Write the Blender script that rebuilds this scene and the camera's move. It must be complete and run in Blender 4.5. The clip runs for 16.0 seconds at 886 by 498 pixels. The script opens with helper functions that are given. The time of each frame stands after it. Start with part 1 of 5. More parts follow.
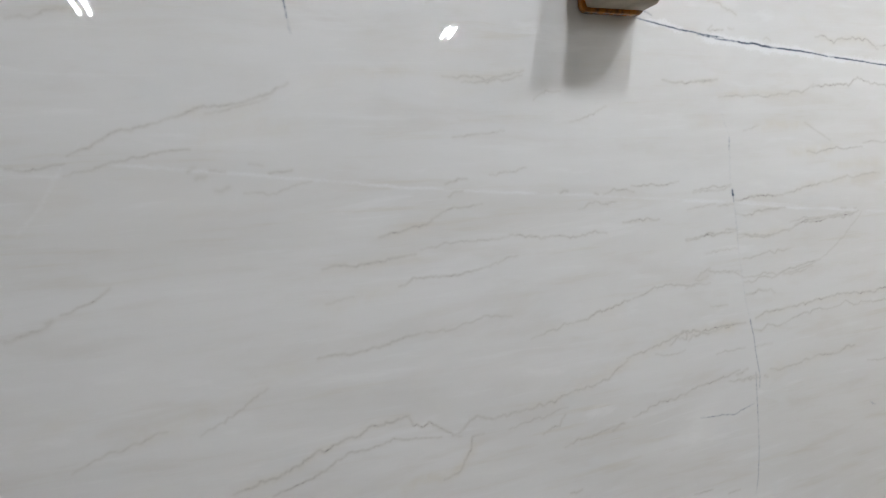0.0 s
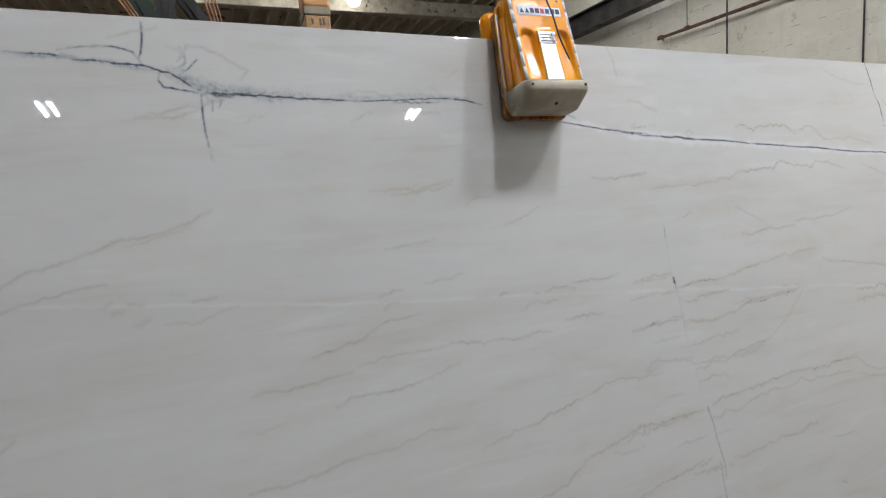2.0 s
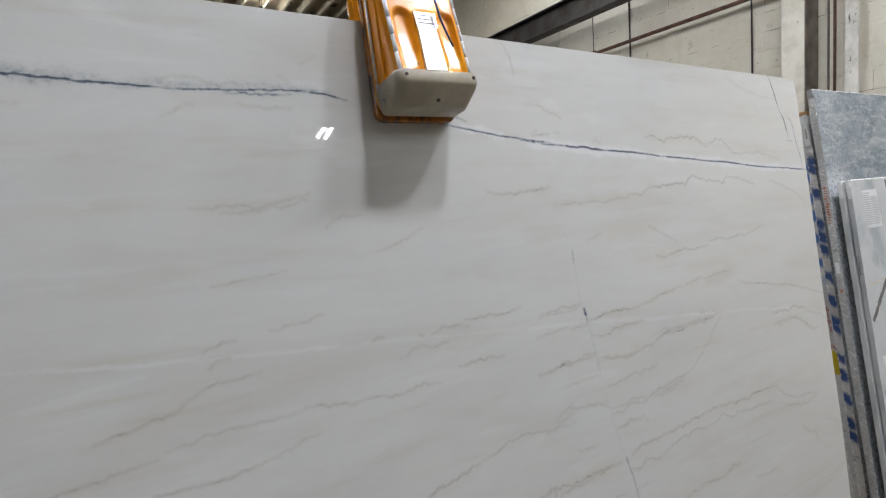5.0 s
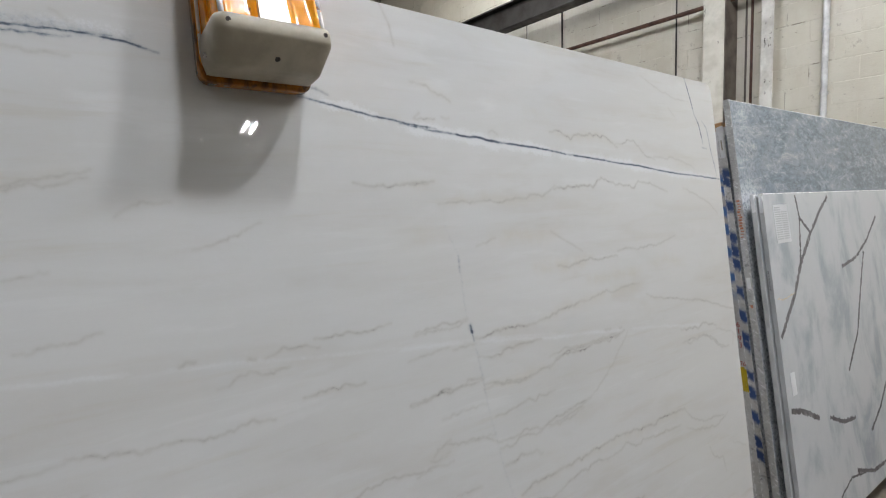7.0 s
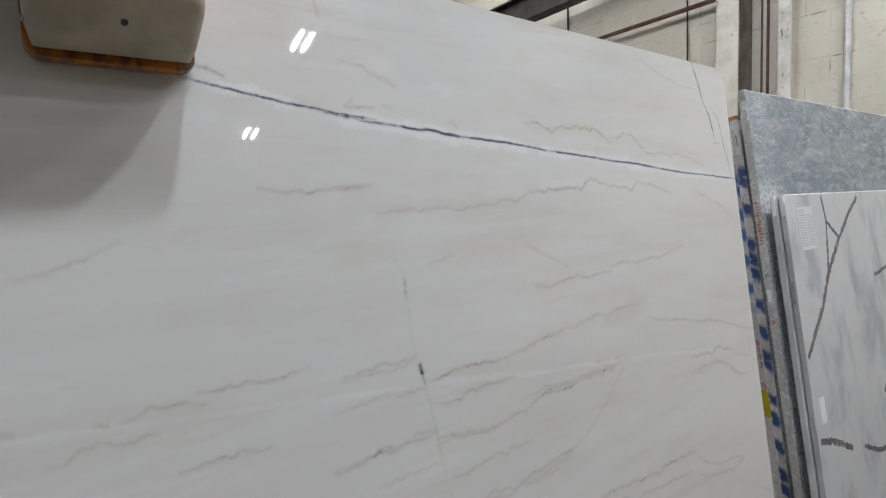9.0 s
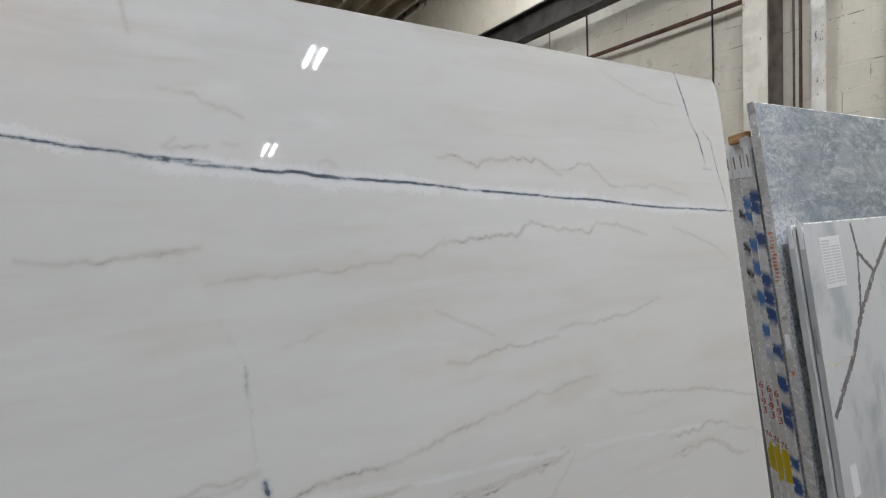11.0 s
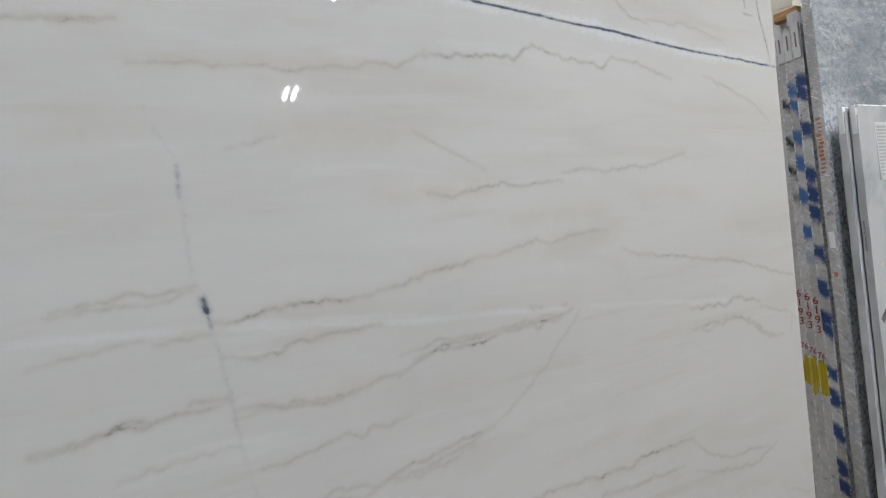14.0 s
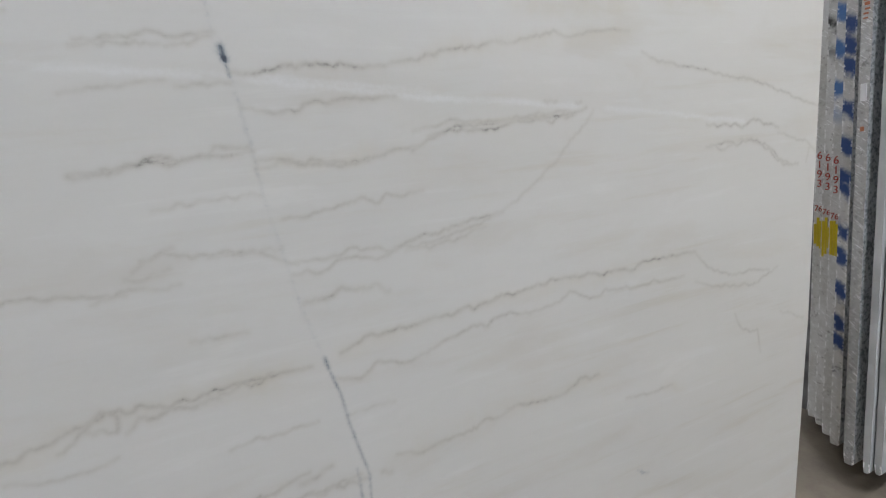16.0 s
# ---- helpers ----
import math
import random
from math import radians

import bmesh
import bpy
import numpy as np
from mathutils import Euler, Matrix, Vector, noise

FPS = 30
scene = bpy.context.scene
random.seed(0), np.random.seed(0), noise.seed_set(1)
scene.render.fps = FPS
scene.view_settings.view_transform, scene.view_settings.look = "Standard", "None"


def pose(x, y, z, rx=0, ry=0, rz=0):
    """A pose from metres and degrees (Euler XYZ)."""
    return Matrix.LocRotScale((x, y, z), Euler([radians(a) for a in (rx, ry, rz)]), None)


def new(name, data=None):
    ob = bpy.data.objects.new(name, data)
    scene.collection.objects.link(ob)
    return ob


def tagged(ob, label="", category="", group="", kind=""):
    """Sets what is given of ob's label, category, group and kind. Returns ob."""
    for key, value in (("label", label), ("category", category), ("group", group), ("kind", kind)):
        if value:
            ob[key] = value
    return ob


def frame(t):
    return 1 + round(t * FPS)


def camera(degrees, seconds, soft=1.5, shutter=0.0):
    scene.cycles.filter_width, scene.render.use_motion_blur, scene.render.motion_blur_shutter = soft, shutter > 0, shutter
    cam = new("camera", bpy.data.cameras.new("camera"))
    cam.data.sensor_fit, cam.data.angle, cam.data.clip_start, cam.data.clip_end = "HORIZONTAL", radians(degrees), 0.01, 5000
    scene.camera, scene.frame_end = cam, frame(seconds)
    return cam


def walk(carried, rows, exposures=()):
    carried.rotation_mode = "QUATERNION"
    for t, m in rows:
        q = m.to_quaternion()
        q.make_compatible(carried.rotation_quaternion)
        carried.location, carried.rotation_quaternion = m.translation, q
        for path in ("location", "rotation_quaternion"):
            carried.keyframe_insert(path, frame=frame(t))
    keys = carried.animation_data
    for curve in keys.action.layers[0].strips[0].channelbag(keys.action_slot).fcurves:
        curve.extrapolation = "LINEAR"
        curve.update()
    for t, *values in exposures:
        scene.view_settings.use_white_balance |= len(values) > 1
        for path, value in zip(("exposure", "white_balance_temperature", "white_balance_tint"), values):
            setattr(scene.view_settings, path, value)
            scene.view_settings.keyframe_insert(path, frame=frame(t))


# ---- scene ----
# ---------------------------------------------------------------- camera
cam = camera(78.8, 16.0, soft=1.2)
PATH = [
    (0.0, -1.3679, -1.2443, 1.6139, 75.58, 0.69, -19.42),
    (0.5, -1.3313, -1.2374, 1.6112, 77.11, 0.72, -19.43),
    (1.0, -1.2859, -1.2335, 1.6515, 79.10, 1.26, -20.05),
    (1.5, -1.2577, -1.2465, 1.6835, 81.44, 2.55, -21.04),
    (2.0, -1.2497, -1.2461, 1.7089, 82.74, 3.66, -22.19),
    (2.5, -1.2397, -1.2321, 1.7148, 83.94, 4.55, -23.26),
    (3.0, -1.2164, -1.2164, 1.7088, 84.81, 5.05, -24.23),
    (3.5, -1.1817, -1.2013, 1.6995, 84.76, 5.01, -25.23),
    (3.7, -1.1693, -1.1919, 1.7016, 84.32, 4.78, -25.64),
    (5.8, -0.8838, -0.9587, 1.6550, 84.90, 3.01, -33.04),
    (6.0, -0.8537, -0.9573, 1.6484, 84.90, 2.78, -33.53),
    (6.5, -0.7862, -0.9431, 1.6489, 84.92, 2.10, -35.17),
    (7.0, -0.7548, -0.9208, 1.6500, 84.85, 1.51, -36.66),
    (7.5, -0.7256, -0.8952, 1.6365, 84.86, 1.21, -37.80),
    (8.0, -0.6880, -0.8915, 1.6402, 85.20, 1.59, -37.01),
    (8.5, -0.6038, -0.8654, 1.6350, 85.26, 1.97, -36.09),
    (9.0, -0.5051, -0.8009, 1.6530, 85.31, 2.14, -35.29),
    (9.2, -0.4706, -0.7824, 1.6561, 85.28, 1.97, -34.90),
    (11.3, -0.1215, -0.7379, 1.7223, 86.74, 2.68, -31.62),
    (11.5, -0.1039, -0.7324, 1.7149, 86.73, 2.68, -32.59),
    (12.0, -0.0749, -0.7099, 1.6800, 86.48, 2.66, -34.10),
    (12.5, -0.0609, -0.6909, 1.6368, 86.12, 2.74, -33.32),
    (13.0, -0.0511, -0.6838, 1.5938, 85.22, 2.68, -31.98),
    (13.5, -0.0488, -0.6809, 1.5433, 84.09, 2.90, -30.19),
    (14.0, -0.0443, -0.6801, 1.4977, 82.25, 2.91, -28.66),
    (14.5, -0.0396, -0.6886, 1.4459, 79.52, 2.79, -27.69),
    (15.0, -0.0410, -0.6912, 1.4002, 76.32, 2.14, -27.34),
    (15.5, -0.0475, -0.7074, 1.3605, 74.04, 1.93, -27.13),
    (16.0, -0.0726, -0.7296, 1.3256, 72.29, 1.80, -26.71),
]
EXPOSURES = [(0.0, 0.55), (1.0, 0.46), (2.0, 0.24), (3.5, 0.16), (6.0, 0.22), (8.0, 0.18), (8.5, 0.14), (9.0, 0.12), (12.5, 0.08), (14.0, 0.23), (15.0, 0.36), (16.0, 0.38)]
walk(cam, [(t, pose(x, y, z, rx, ry, rz)) for t, x, y, z, rx, ry, rz in PATH], EXPOSURES)

# ---------------------------------------------------------------- world and exposure
world = bpy.data.worlds.new("world")
scene.world = world
world.use_nodes = True
world.node_tree.nodes["Background"].inputs[0].default_value = (0.8, 0.9, 1.0, 1)
world.node_tree.nodes["Background"].inputs[1].default_value = 0.05
LAMP_STRENGTH = 384.0


# ---------------------------------------------------------------- helpers
def bm_box(bm, x0, x1, y0, y1, z0, z1, bevel=0.0, seg=1):
    """Adds a box with optional rounded edges."""
    got = bmesh.ops.create_cube(bm, size=1.0)
    vs = got["verts"]
    bmesh.ops.scale(bm, vec=(x1 - x0, y1 - y0, z1 - z0), verts=vs)
    bmesh.ops.translate(bm, vec=((x0 + x1) / 2, (y0 + y1) / 2, (z0 + z1) / 2), verts=vs)
    if bevel:
        es = list({e for v in vs for e in v.link_edges})
        bmesh.ops.bevel(bm, geom=es, offset=bevel, segments=seg, affect="EDGES", profile=0.5)
    return vs


def bm_tube(bm, p, q, r, n=12, r2=None):
    """Adds a closed round bar from p to q."""
    p, q = Vector(p), Vector(q)
    m = Matrix.Translation((p + q) / 2) @ (q - p).to_track_quat("Z", "Y").to_matrix().to_4x4()
    bmesh.ops.create_cone(bm, cap_ends=True, segments=n, radius1=r, radius2=r if r2 is None else r2, depth=(q - p).length, matrix=m)


def part(name, bm, material, parent=None, label="", smooth=False):
    """Links a bmesh as one mesh object under a thing or a part."""
    me = bpy.data.meshes.new(name)
    bmesh.ops.recalc_face_normals(bm, faces=bm.faces)
    bm.to_mesh(me)
    bm.free()
    me.materials.append(material)
    if smooth:
        for p in me.polygons:
            p.use_smooth = True
    ob = new(name, me)
    if parent is not None:
        ob.parent = parent
    return tagged(ob, label)


def box_part(name, dims, material, parent=None, label="", bevel=0.0, seg=1):
    bm = bmesh.new()
    bm_box(bm, *dims, bevel=bevel, seg=seg)
    return part(name, bm, material, parent, label)


def empty(name, m, label, category, group="", kind=""):
    ob = new(name)
    ob.matrix_basis = m
    ob.empty_display_size = 0.1
    return tagged(ob, label, category, group, kind)


# the racked slabs all lean back by the same angle: x along, y up the slab, z out of its face
LEAN = 8.92
SLAB = pose(0, 0, 1.358, 90 - LEAN, 0, 0)


# ---------------------------------------------------------------- materials
class Mat:
    """A small wrapper to write node trees in few lines."""

    def __init__(self, name, rough=0.5, metal=0.0, coords="Object"):
        self.m = bpy.data.materials.new(name)
        self.m.use_nodes = True
        self.nt = self.m.node_tree
        self.b = self.nt.nodes["Principled BSDF"]
        self.b.inputs["Roughness"].default_value = rough
        self.b.inputs["Metallic"].default_value = metal
        self.co = self.nt.nodes.new("ShaderNodeTexCoord").outputs[coords]

    def put(self, socket, v):
        if isinstance(v, bpy.types.NodeSocket):
            self.nt.links.new(v, socket)
        elif isinstance(v, tuple) and len(v) == 3 and socket.type == "RGBA":
            socket.default_value = (*v, 1)
        else:
            socket.default_value = v

    def scaled(self, s, co=None):
        n = self.nt.nodes.new("ShaderNodeMapping")
        self.put(n.inputs[0], co or self.co)
        n.inputs["Scale"].default_value = s
        return n.outputs[0]

    def noise(self, scale, detail=4.0, rough=0.55, co=None, dist=0.0):
        n = self.nt.nodes.new("ShaderNodeTexNoise")
        self.put(n.inputs["Vector"], co or self.co)
        n.inputs["Scale"].default_value, n.inputs["Detail"].default_value = scale, detail
        n.inputs["Roughness"].default_value, n.inputs["Distortion"].default_value = rough, dist
        return n.outputs[0]

    def ramp(self, v, *stops):
        n = self.nt.nodes.new("ShaderNodeValToRGB")
        self.put(n.inputs[0], v)
        els = n.color_ramp.elements
        while len(els) < len(stops):
            els.new(0.5)
        for e, (p, c) in zip(els, stops):
            e.position = p
            e.color = (*c, 1) if isinstance(c, tuple) else (c, c, c, 1)
        return n.outputs[0]

    def mix(self, f, a, b, kind="MIX"):
        n = self.nt.nodes.new("ShaderNodeMix")
        n.data_type, n.blend_type = "RGBA", kind
        self.put(n.inputs[0], f), self.put(n.inputs[6], a), self.put(n.inputs[7], b)
        return n.outputs[2]

    def math(self, op, a, b=0.0, c=0.0, clamp=False):
        n = self.nt.nodes.new("ShaderNodeMath")
        n.operation, n.use_clamp = op, clamp
        self.put(n.inputs[0], a), self.put(n.inputs[1], b), self.put(n.inputs[2], c)
        return n.outputs[0]

    def step(self, v, lo, hi, a=0.0, b=1.0):
        n = self.nt.nodes.new("ShaderNodeMapRange")
        n.interpolation_type = "SMOOTHSTEP"
        self.put(n.inputs[0], v)
        for i, k in enumerate((lo, hi, a, b)):
            n.inputs[i + 1].default_value = k
        return n.outputs[0]

    def bump(self, v, strength=0.3, distance=0.002):
        n = self.nt.nodes.new("ShaderNodeBump")
        n.inputs["Strength"].default_value, n.inputs["Distance"].default_value = strength, distance
        self.put(n.inputs["Height"], v)
        self.put(self.b.inputs["Normal"], n.outputs[0])

    def rand(self):
        return self.nt.nodes.new("ShaderNodeObjectInfo").outputs["Random"]

    def attr(self, name):
        n = self.nt.nodes.new("ShaderNodeAttribute")
        n.attribute_name = name
        return n

    def color(self, v):
        self.put(self.b.inputs["Base Color"], v)
        return self

    def rough(self, v):
        self.put(self.b.inputs["Roughness"], v)
        return self


def worn(name, base, dark, rough=0.5, metal=0.0, scale=6.0, bump=0.2, grain=60.0):
    """A surface with large stains and fine grain."""
    k = Mat(name, rough, metal)
    big = k.noise(scale, 5)
    fine = k.noise(grain, 3)
    c = k.mix(k.step(big, 0.35, 0.7), base, dark)
    c = k.mix(k.math("MULTIPLY", fine, 0.25), c, dark)
    k.color(c)
    k.rough(k.step(big, 0.2, 0.8, max(rough - 0.1, 0.02), min(rough + 0.15, 1)))
    if bump:
        k.bump(fine, bump, 0.0015)
    return k.m


def glow(name, col, strength):
    k = Mat(name)
    k.b.inputs["Base Color"].default_value = (0.8, 0.8, 0.8, 1)
    k.b.inputs["Emission Color"].default_value = (*col, 1)
    k.b.inputs["Emission Strength"].default_value = strength
    return k.m


def concrete_floor():
    k = Mat("concrete_floor", 0.6)
    a, b, f = k.noise(0.8, 6, 0.6), k.noise(7, 6, 0.65), k.noise(90, 3)
    c = k.mix(k.step(a, 0.35, 0.65), (0.22, 0.185, 0.145), (0.125, 0.105, 0.082))
    c = k.mix(k.step(b, 0.5, 0.72, 0, 0.4), c, (0.07, 0.06, 0.05))
    c = k.mix(k.step(b, 0.25, 0.38, 0.5, 0), c, (0.26, 0.225, 0.18))
    k.color(k.mix(k.math("MULTIPLY", f, 0.3), c, (0.07, 0.06, 0.05)))
    k.rough(k.step(b, 0.3, 0.7, 0.4, 0.75))
    k.bump(f, 0.3, 0.002)
    return k.m


def block_paint():
    """Thick cream paint on concrete block, grimy, flaked and scuffed."""
    k = Mat("block_paint", 0.6)
    k.co = k.nt.nodes.new("ShaderNodeNewGeometry").outputs["Position"]
    a, b, f = k.noise(1.3, 5, 0.6), k.noise(9, 6, 0.72), k.noise(70, 3)
    c = k.mix(k.step(a, 0.3, 0.7), (0.61, 0.58, 0.495), (0.51, 0.475, 0.39))
    c = k.mix(k.step(b, 0.52, 0.70, 0, 0.45), c, (0.47, 0.425, 0.34))
    drip = k.noise(5, 5, 0.6, k.scaled((1, 1.6, 0.25)))
    c = k.mix(k.step(drip, 0.52, 0.72, 0, 0.5), c, (0.50, 0.45, 0.36))
    c = k.mix(k.step(k.noise(14, 6, 0.7, k.scaled((1, 0.7, 1.5)), 0.6), 0.63, 0.68, 0, 0.7), c, (0.24, 0.21, 0.165))
    c = k.mix(k.step(k.noise(3.1, 7, 0.78), 0.61, 0.66, 0, 0.6), c, (0.27, 0.235, 0.18))
    c = k.mix(k.math("MULTIPLY", k.rand(), 0.3), c, (0.60, 0.57, 0.50))
    k.color(c)
    k.bump(k.mix(0.6, f, b), 0.7, 0.006)
    return k.m


def mortar():
    """Joints half filled with the same paint, open and dark in places."""
    k = Mat("mortar_joint", 0.9)
    n = k.noise(3.5, 7, 0.75)
    c = k.mix(k.step(n, 0.52, 0.62), (0.60, 0.565, 0.48), (0.20, 0.175, 0.14))
    k.color(k.mix(k.step(k.noise(30, 4), 0.5, 0.7, 0, 0.5), c, (0.40, 0.37, 0.30)))
    return k.m


def timber(name, base, dark, axis=2):
    k = Mat(name, 0.6)
    s = [14, 14, 14]
    s[axis] = 1.2
    g = k.noise(4, 6, 0.65, k.scaled(tuple(s)), 0.4)
    c = k.mix(k.step(g, 0.35, 0.65), base, dark)
    c = k.mix(k.step(k.noise(11, 3), 0.6, 0.7, 0, 0.5), c, tuple(v * 0.5 for v in dark))
    k.color(c)
    k.bump(g, 0.3, 0.002)
    return k.m


M_FLOOR = concrete_floor()
M_BLOCK = block_paint()
M_JOINT = mortar()
M_FARWALL = worn("grimy_far_wall", (0.34, 0.325, 0.29), (0.24, 0.225, 0.20), 0.7, scale=0.8)


def roof_deck():
    k = Mat("roof_deck", 0.8)
    a, s, f = k.noise(0.9, 5), k.noise(1.7, 3, 0.5), k.noise(40, 3)
    c = k.mix(k.step(a, 0.35, 0.7), (0.70, 0.62, 0.50), (0.50, 0.43, 0.33))
    c = k.mix(k.step(s, 0.60, 0.64, 0, 0.92), c, (0.05, 0.042, 0.035))
    k.color(k.mix(k.math("MULTIPLY", f, 0.25), c, (0.25, 0.22, 0.18)))
    return k.m


M_DECK = roof_deck()
M_JOIST = worn("joist_paint", (0.72, 0.665, 0.55), (0.56, 0.51, 0.41), 0.6, scale=2.0)
M_STEEL = worn("dark_steel", (0.045, 0.042, 0.042), (0.025, 0.022, 0.02), 0.5, 0.4, scale=5)
M_BROWN = worn("brown_paint", (0.14, 0.115, 0.09), (0.07, 0.055, 0.045), 0.6, scale=6)
M_RUST = worn("rusty_pipe", (0.115, 0.055, 0.035), (0.06, 0.03, 0.022), 0.6, 0.2, scale=9)
M_GALV = worn("galvanised", (0.66, 0.66, 0.65), (0.48, 0.48, 0.48), 0.45, 0.35, scale=14)


def peeling(name, light, shade, bare, lo=0.60, size=9.0):
    """Old paint that has flaked off in patches."""
    k = Mat(name, 0.5)
    a, s = k.noise(7, 5), k.noise(size, 6, 0.72, k.scaled((1, 1.6, 0.7)))
    c = k.mix(k.step(a, 0.35, 0.7), light, shade)
    c = k.mix(k.step(k.noise(2.3, 6, 0.7), 0.5, 0.7, 0, 0.4), c, tuple(v * 0.6 for v in shade))
    chip = k.step(s, lo, lo + 0.025)
    k.color(k.mix(chip, c, bare))
    k.bump(chip, 0.5, -0.002)
    return k.m


M_WHITE_STEEL = peeling("peeling_white_paint", (0.66, 0.645, 0.595), (0.47, 0.45, 0.40), (0.06, 0.055, 0.05))
M_PILASTER = peeling("peeling_cream_paint", (0.66, 0.63, 0.55), (0.54, 0.51, 0.43), (0.20, 0.18, 0.15), 0.645, 7.0)
M_GIRDER = peeling("flaking_girder_paint", (0.50, 0.465, 0.385), (0.33, 0.30, 0.245), (0.055, 0.045, 0.035), 0.625, 5.0)
M_BLACK = worn("black_rubber", (0.018, 0.018, 0.019), (0.008, 0.008, 0.009), 0.55)
M_GREEN = worn("green_paint", (0.028, 0.048, 0.035), (0.015, 0.022, 0.017), 0.35)
M_WIRE = worn("orange_wire", (0.52, 0.19, 0.06), (0.30, 0.10, 0.03), 0.4)
M_TIMBER = timber("pine_timber", (0.50, 0.30, 0.13), (0.30, 0.16, 0.06))
M_TIMBER_X = timber("pine_bearer", (0.42, 0.27, 0.13), (0.24, 0.14, 0.07), 0)
M_POSTTOP = worn("faded_orange_spray", (0.60, 0.30, 0.10), (0.42, 0.20, 0.07), 0.6, scale=16)
M_DIRT_PRINT = worn("grey_dirt_and_print", (0.30, 0.26, 0.19), (0.20, 0.17, 0.125), 0.8)
M_GLOW = glow("lamp_glow", (0.92, 0.95, 1.015), LAMP_STRENGTH * 0.85)
# the next three glows also serve fill lamps added out of view
M_GLOW_NEAR_FILL = glow("near_and_fill_glow", (0.92, 0.95, 1.015), LAMP_STRENGTH * 1.5)
M_GLOW_SIDE_FILL = glow("side_fill_glow", (0.95, 0.95, 0.98), LAMP_STRENGTH * 0.9)
M_GLOW_FAR_FILL = glow("far_and_fill_glow", (1.0, 0.97, 0.92), LAMP_STRENGTH * 0.3)
M_GLOW_GLOBE = glow("globe_glow", (1.0, 0.97, 0.92), LAMP_STRENGTH * 0.05)
M_HOUSING = worn("lamp_housing", (0.035, 0.035, 0.035), (0.02, 0.02, 0.02), 0.4)
M_PAPER = worn("paper_label", (0.78, 0.79, 0.80), (0.70, 0.71, 0.72), 0.5, bump=0)
M_INK = worn("ink", (0.03, 0.03, 0.035), (0.05, 0.05, 0.05), 0.6, bump=0)

# ---------------------------------------------------------------- building shell
EAST, WEST, NORTH, SOUTH, ROOF = 5.19, -10.0, 16.0, -13.0, 5.98


def structure(name, dims, material, label, category):
    return tagged(box_part(name, dims, material), label, category, kind="structure")


structure("floor", (WEST - 0.2, EAST + 0.2, SOUTH - 0.2, NORTH + 0.2, -0.2, 0.0), M_FLOOR, "dirty stained concrete warehouse floor", "floor")
wall_east = structure("wall_east", (EAST + 0.002, EAST + 0.22, SOUTH, NORTH, 0.0, ROOF), M_JOINT, "grimy cream painted concrete block wall", "wall")
structure("wall_north", (WEST, EAST, NORTH, NORTH + 0.2, 0.0, ROOF), M_FARWALL, "plain cream painted far warehouse wall", "wall")
structure("wall_west", (WEST - 0.2, WEST, SOUTH, NORTH, 0.0, ROOF), M_FARWALL, "plain cream painted warehouse wall", "wall")
structure("wall_south", (WEST, EAST, SOUTH - 0.2, SOUTH, 0.0, ROOF), M_FARWALL, "plain cream painted warehouse wall behind the aisle", "wall")


def ceiling():
    """Roof deck and its close-set joists in one mesh."""
    bm = bmesh.new()
    bm_box(bm, WEST - 0.2, EAST + 0.22, SOUTH - 0.2, NORTH + 0.2, ROOF, ROOF + 0.15)
    x = WEST + 0.2
    while x < EAST:
        bm_box(bm, x - 0.022, x + 0.022, SOUTH, NORTH, ROOF - 0.24, ROOF - 0.001)
        x += 0.4
    ob = part("ceiling", bm, M_JOIST)
    ob.data.materials.append(M_DECK)
    for p in ob.data.polygons:
        if p.normal.z < -0.9 and p.center.z > ROOF - 0.01:
            p.material_index = 1
    return tagged(ob, "timber joist ceiling painted cream under a brown roof deck", "ceiling", kind="structure")


ceiling()
for y in (-8.3, 1.2, 10.75):
    tagged(box_part("roof_beam", (WEST, EAST, y - 0.13, y + 0.13, ROOF - 0.56, ROOF - 0.25), M_GIRDER, bevel=0.01), "cream painted roof girder with chipped lower edge", "beam", "roof girders", "structure")


def i_beam(name, x, y0, y1, z0, z1, width, material, label):
    bm = bmesh.new()
    bm_box(bm, x - width / 2, x + width / 2, y0, y1, z0, z0 + 0.02)
    bm_box(bm, x - width / 2, x + width / 2, y0, y1, z1 - 0.02, z1)
    bm_box(bm, x - 0.008, x + 0.008, y0, y1, z0 + 0.018, z1 - 0.018)
    return tagged(part(name, bm, material), label, "beam", kind="structure")


i_beam("crane_rail_beam", 4.86, -4.0, 12.0, 4.08, 4.42, 0.2, M_STEEL, "dark steel crane runway beam along the block wall")

# ---------------------------------------------------------------- lamps
def ceiling_lamp(x, y, z, long=0.385, turn=0.0, bulb=None, bowl=False, label="twin-tube white ceiling lamp, real or added fill, switched on"):
    top = empty("ceiling_lamp", pose(x, y, z, 0, 0, turn), label, "ceiling lamp", "ceiling lamps")
    bm = bmesh.new()
    bm_box(bm, -0.13, 0.13, -long / 2 - 0.03, long / 2 + 0.03, 0.034, 0.045)
    for s in (-1, 1):
        bm_box(bm, s * 0.13 - 0.004, s * 0.13 + 0.004, -long / 2 - 0.03, long / 2 + 0.03, 0.012, 0.0445)
        bm_box(bm, -0.12, 0.12, s * (long / 2 + 0.026) - 0.004, s * (long / 2 + 0.026) + 0.004, 0.005, 0.0445)
    bm_box(bm, -0.04, 0.04, -long / 2, long / 2, 0.044, 0.075, 0.005)
    if bowl:
        bm.clear()
        bm_tube(bm, (0, 0, 0.095), (0, 0, 0.16), 0.06, 16, 0.03)
    part("housing", bm, M_HOUSING, top)
    if bowl:
        bm = bmesh.new()
        bmesh.ops.create_uvsphere(bm, u_segments=20, v_segments=12, radius=0.14)
        bmesh.ops.scale(bm, vec=(1, 1, 0.8), verts=bm.verts)
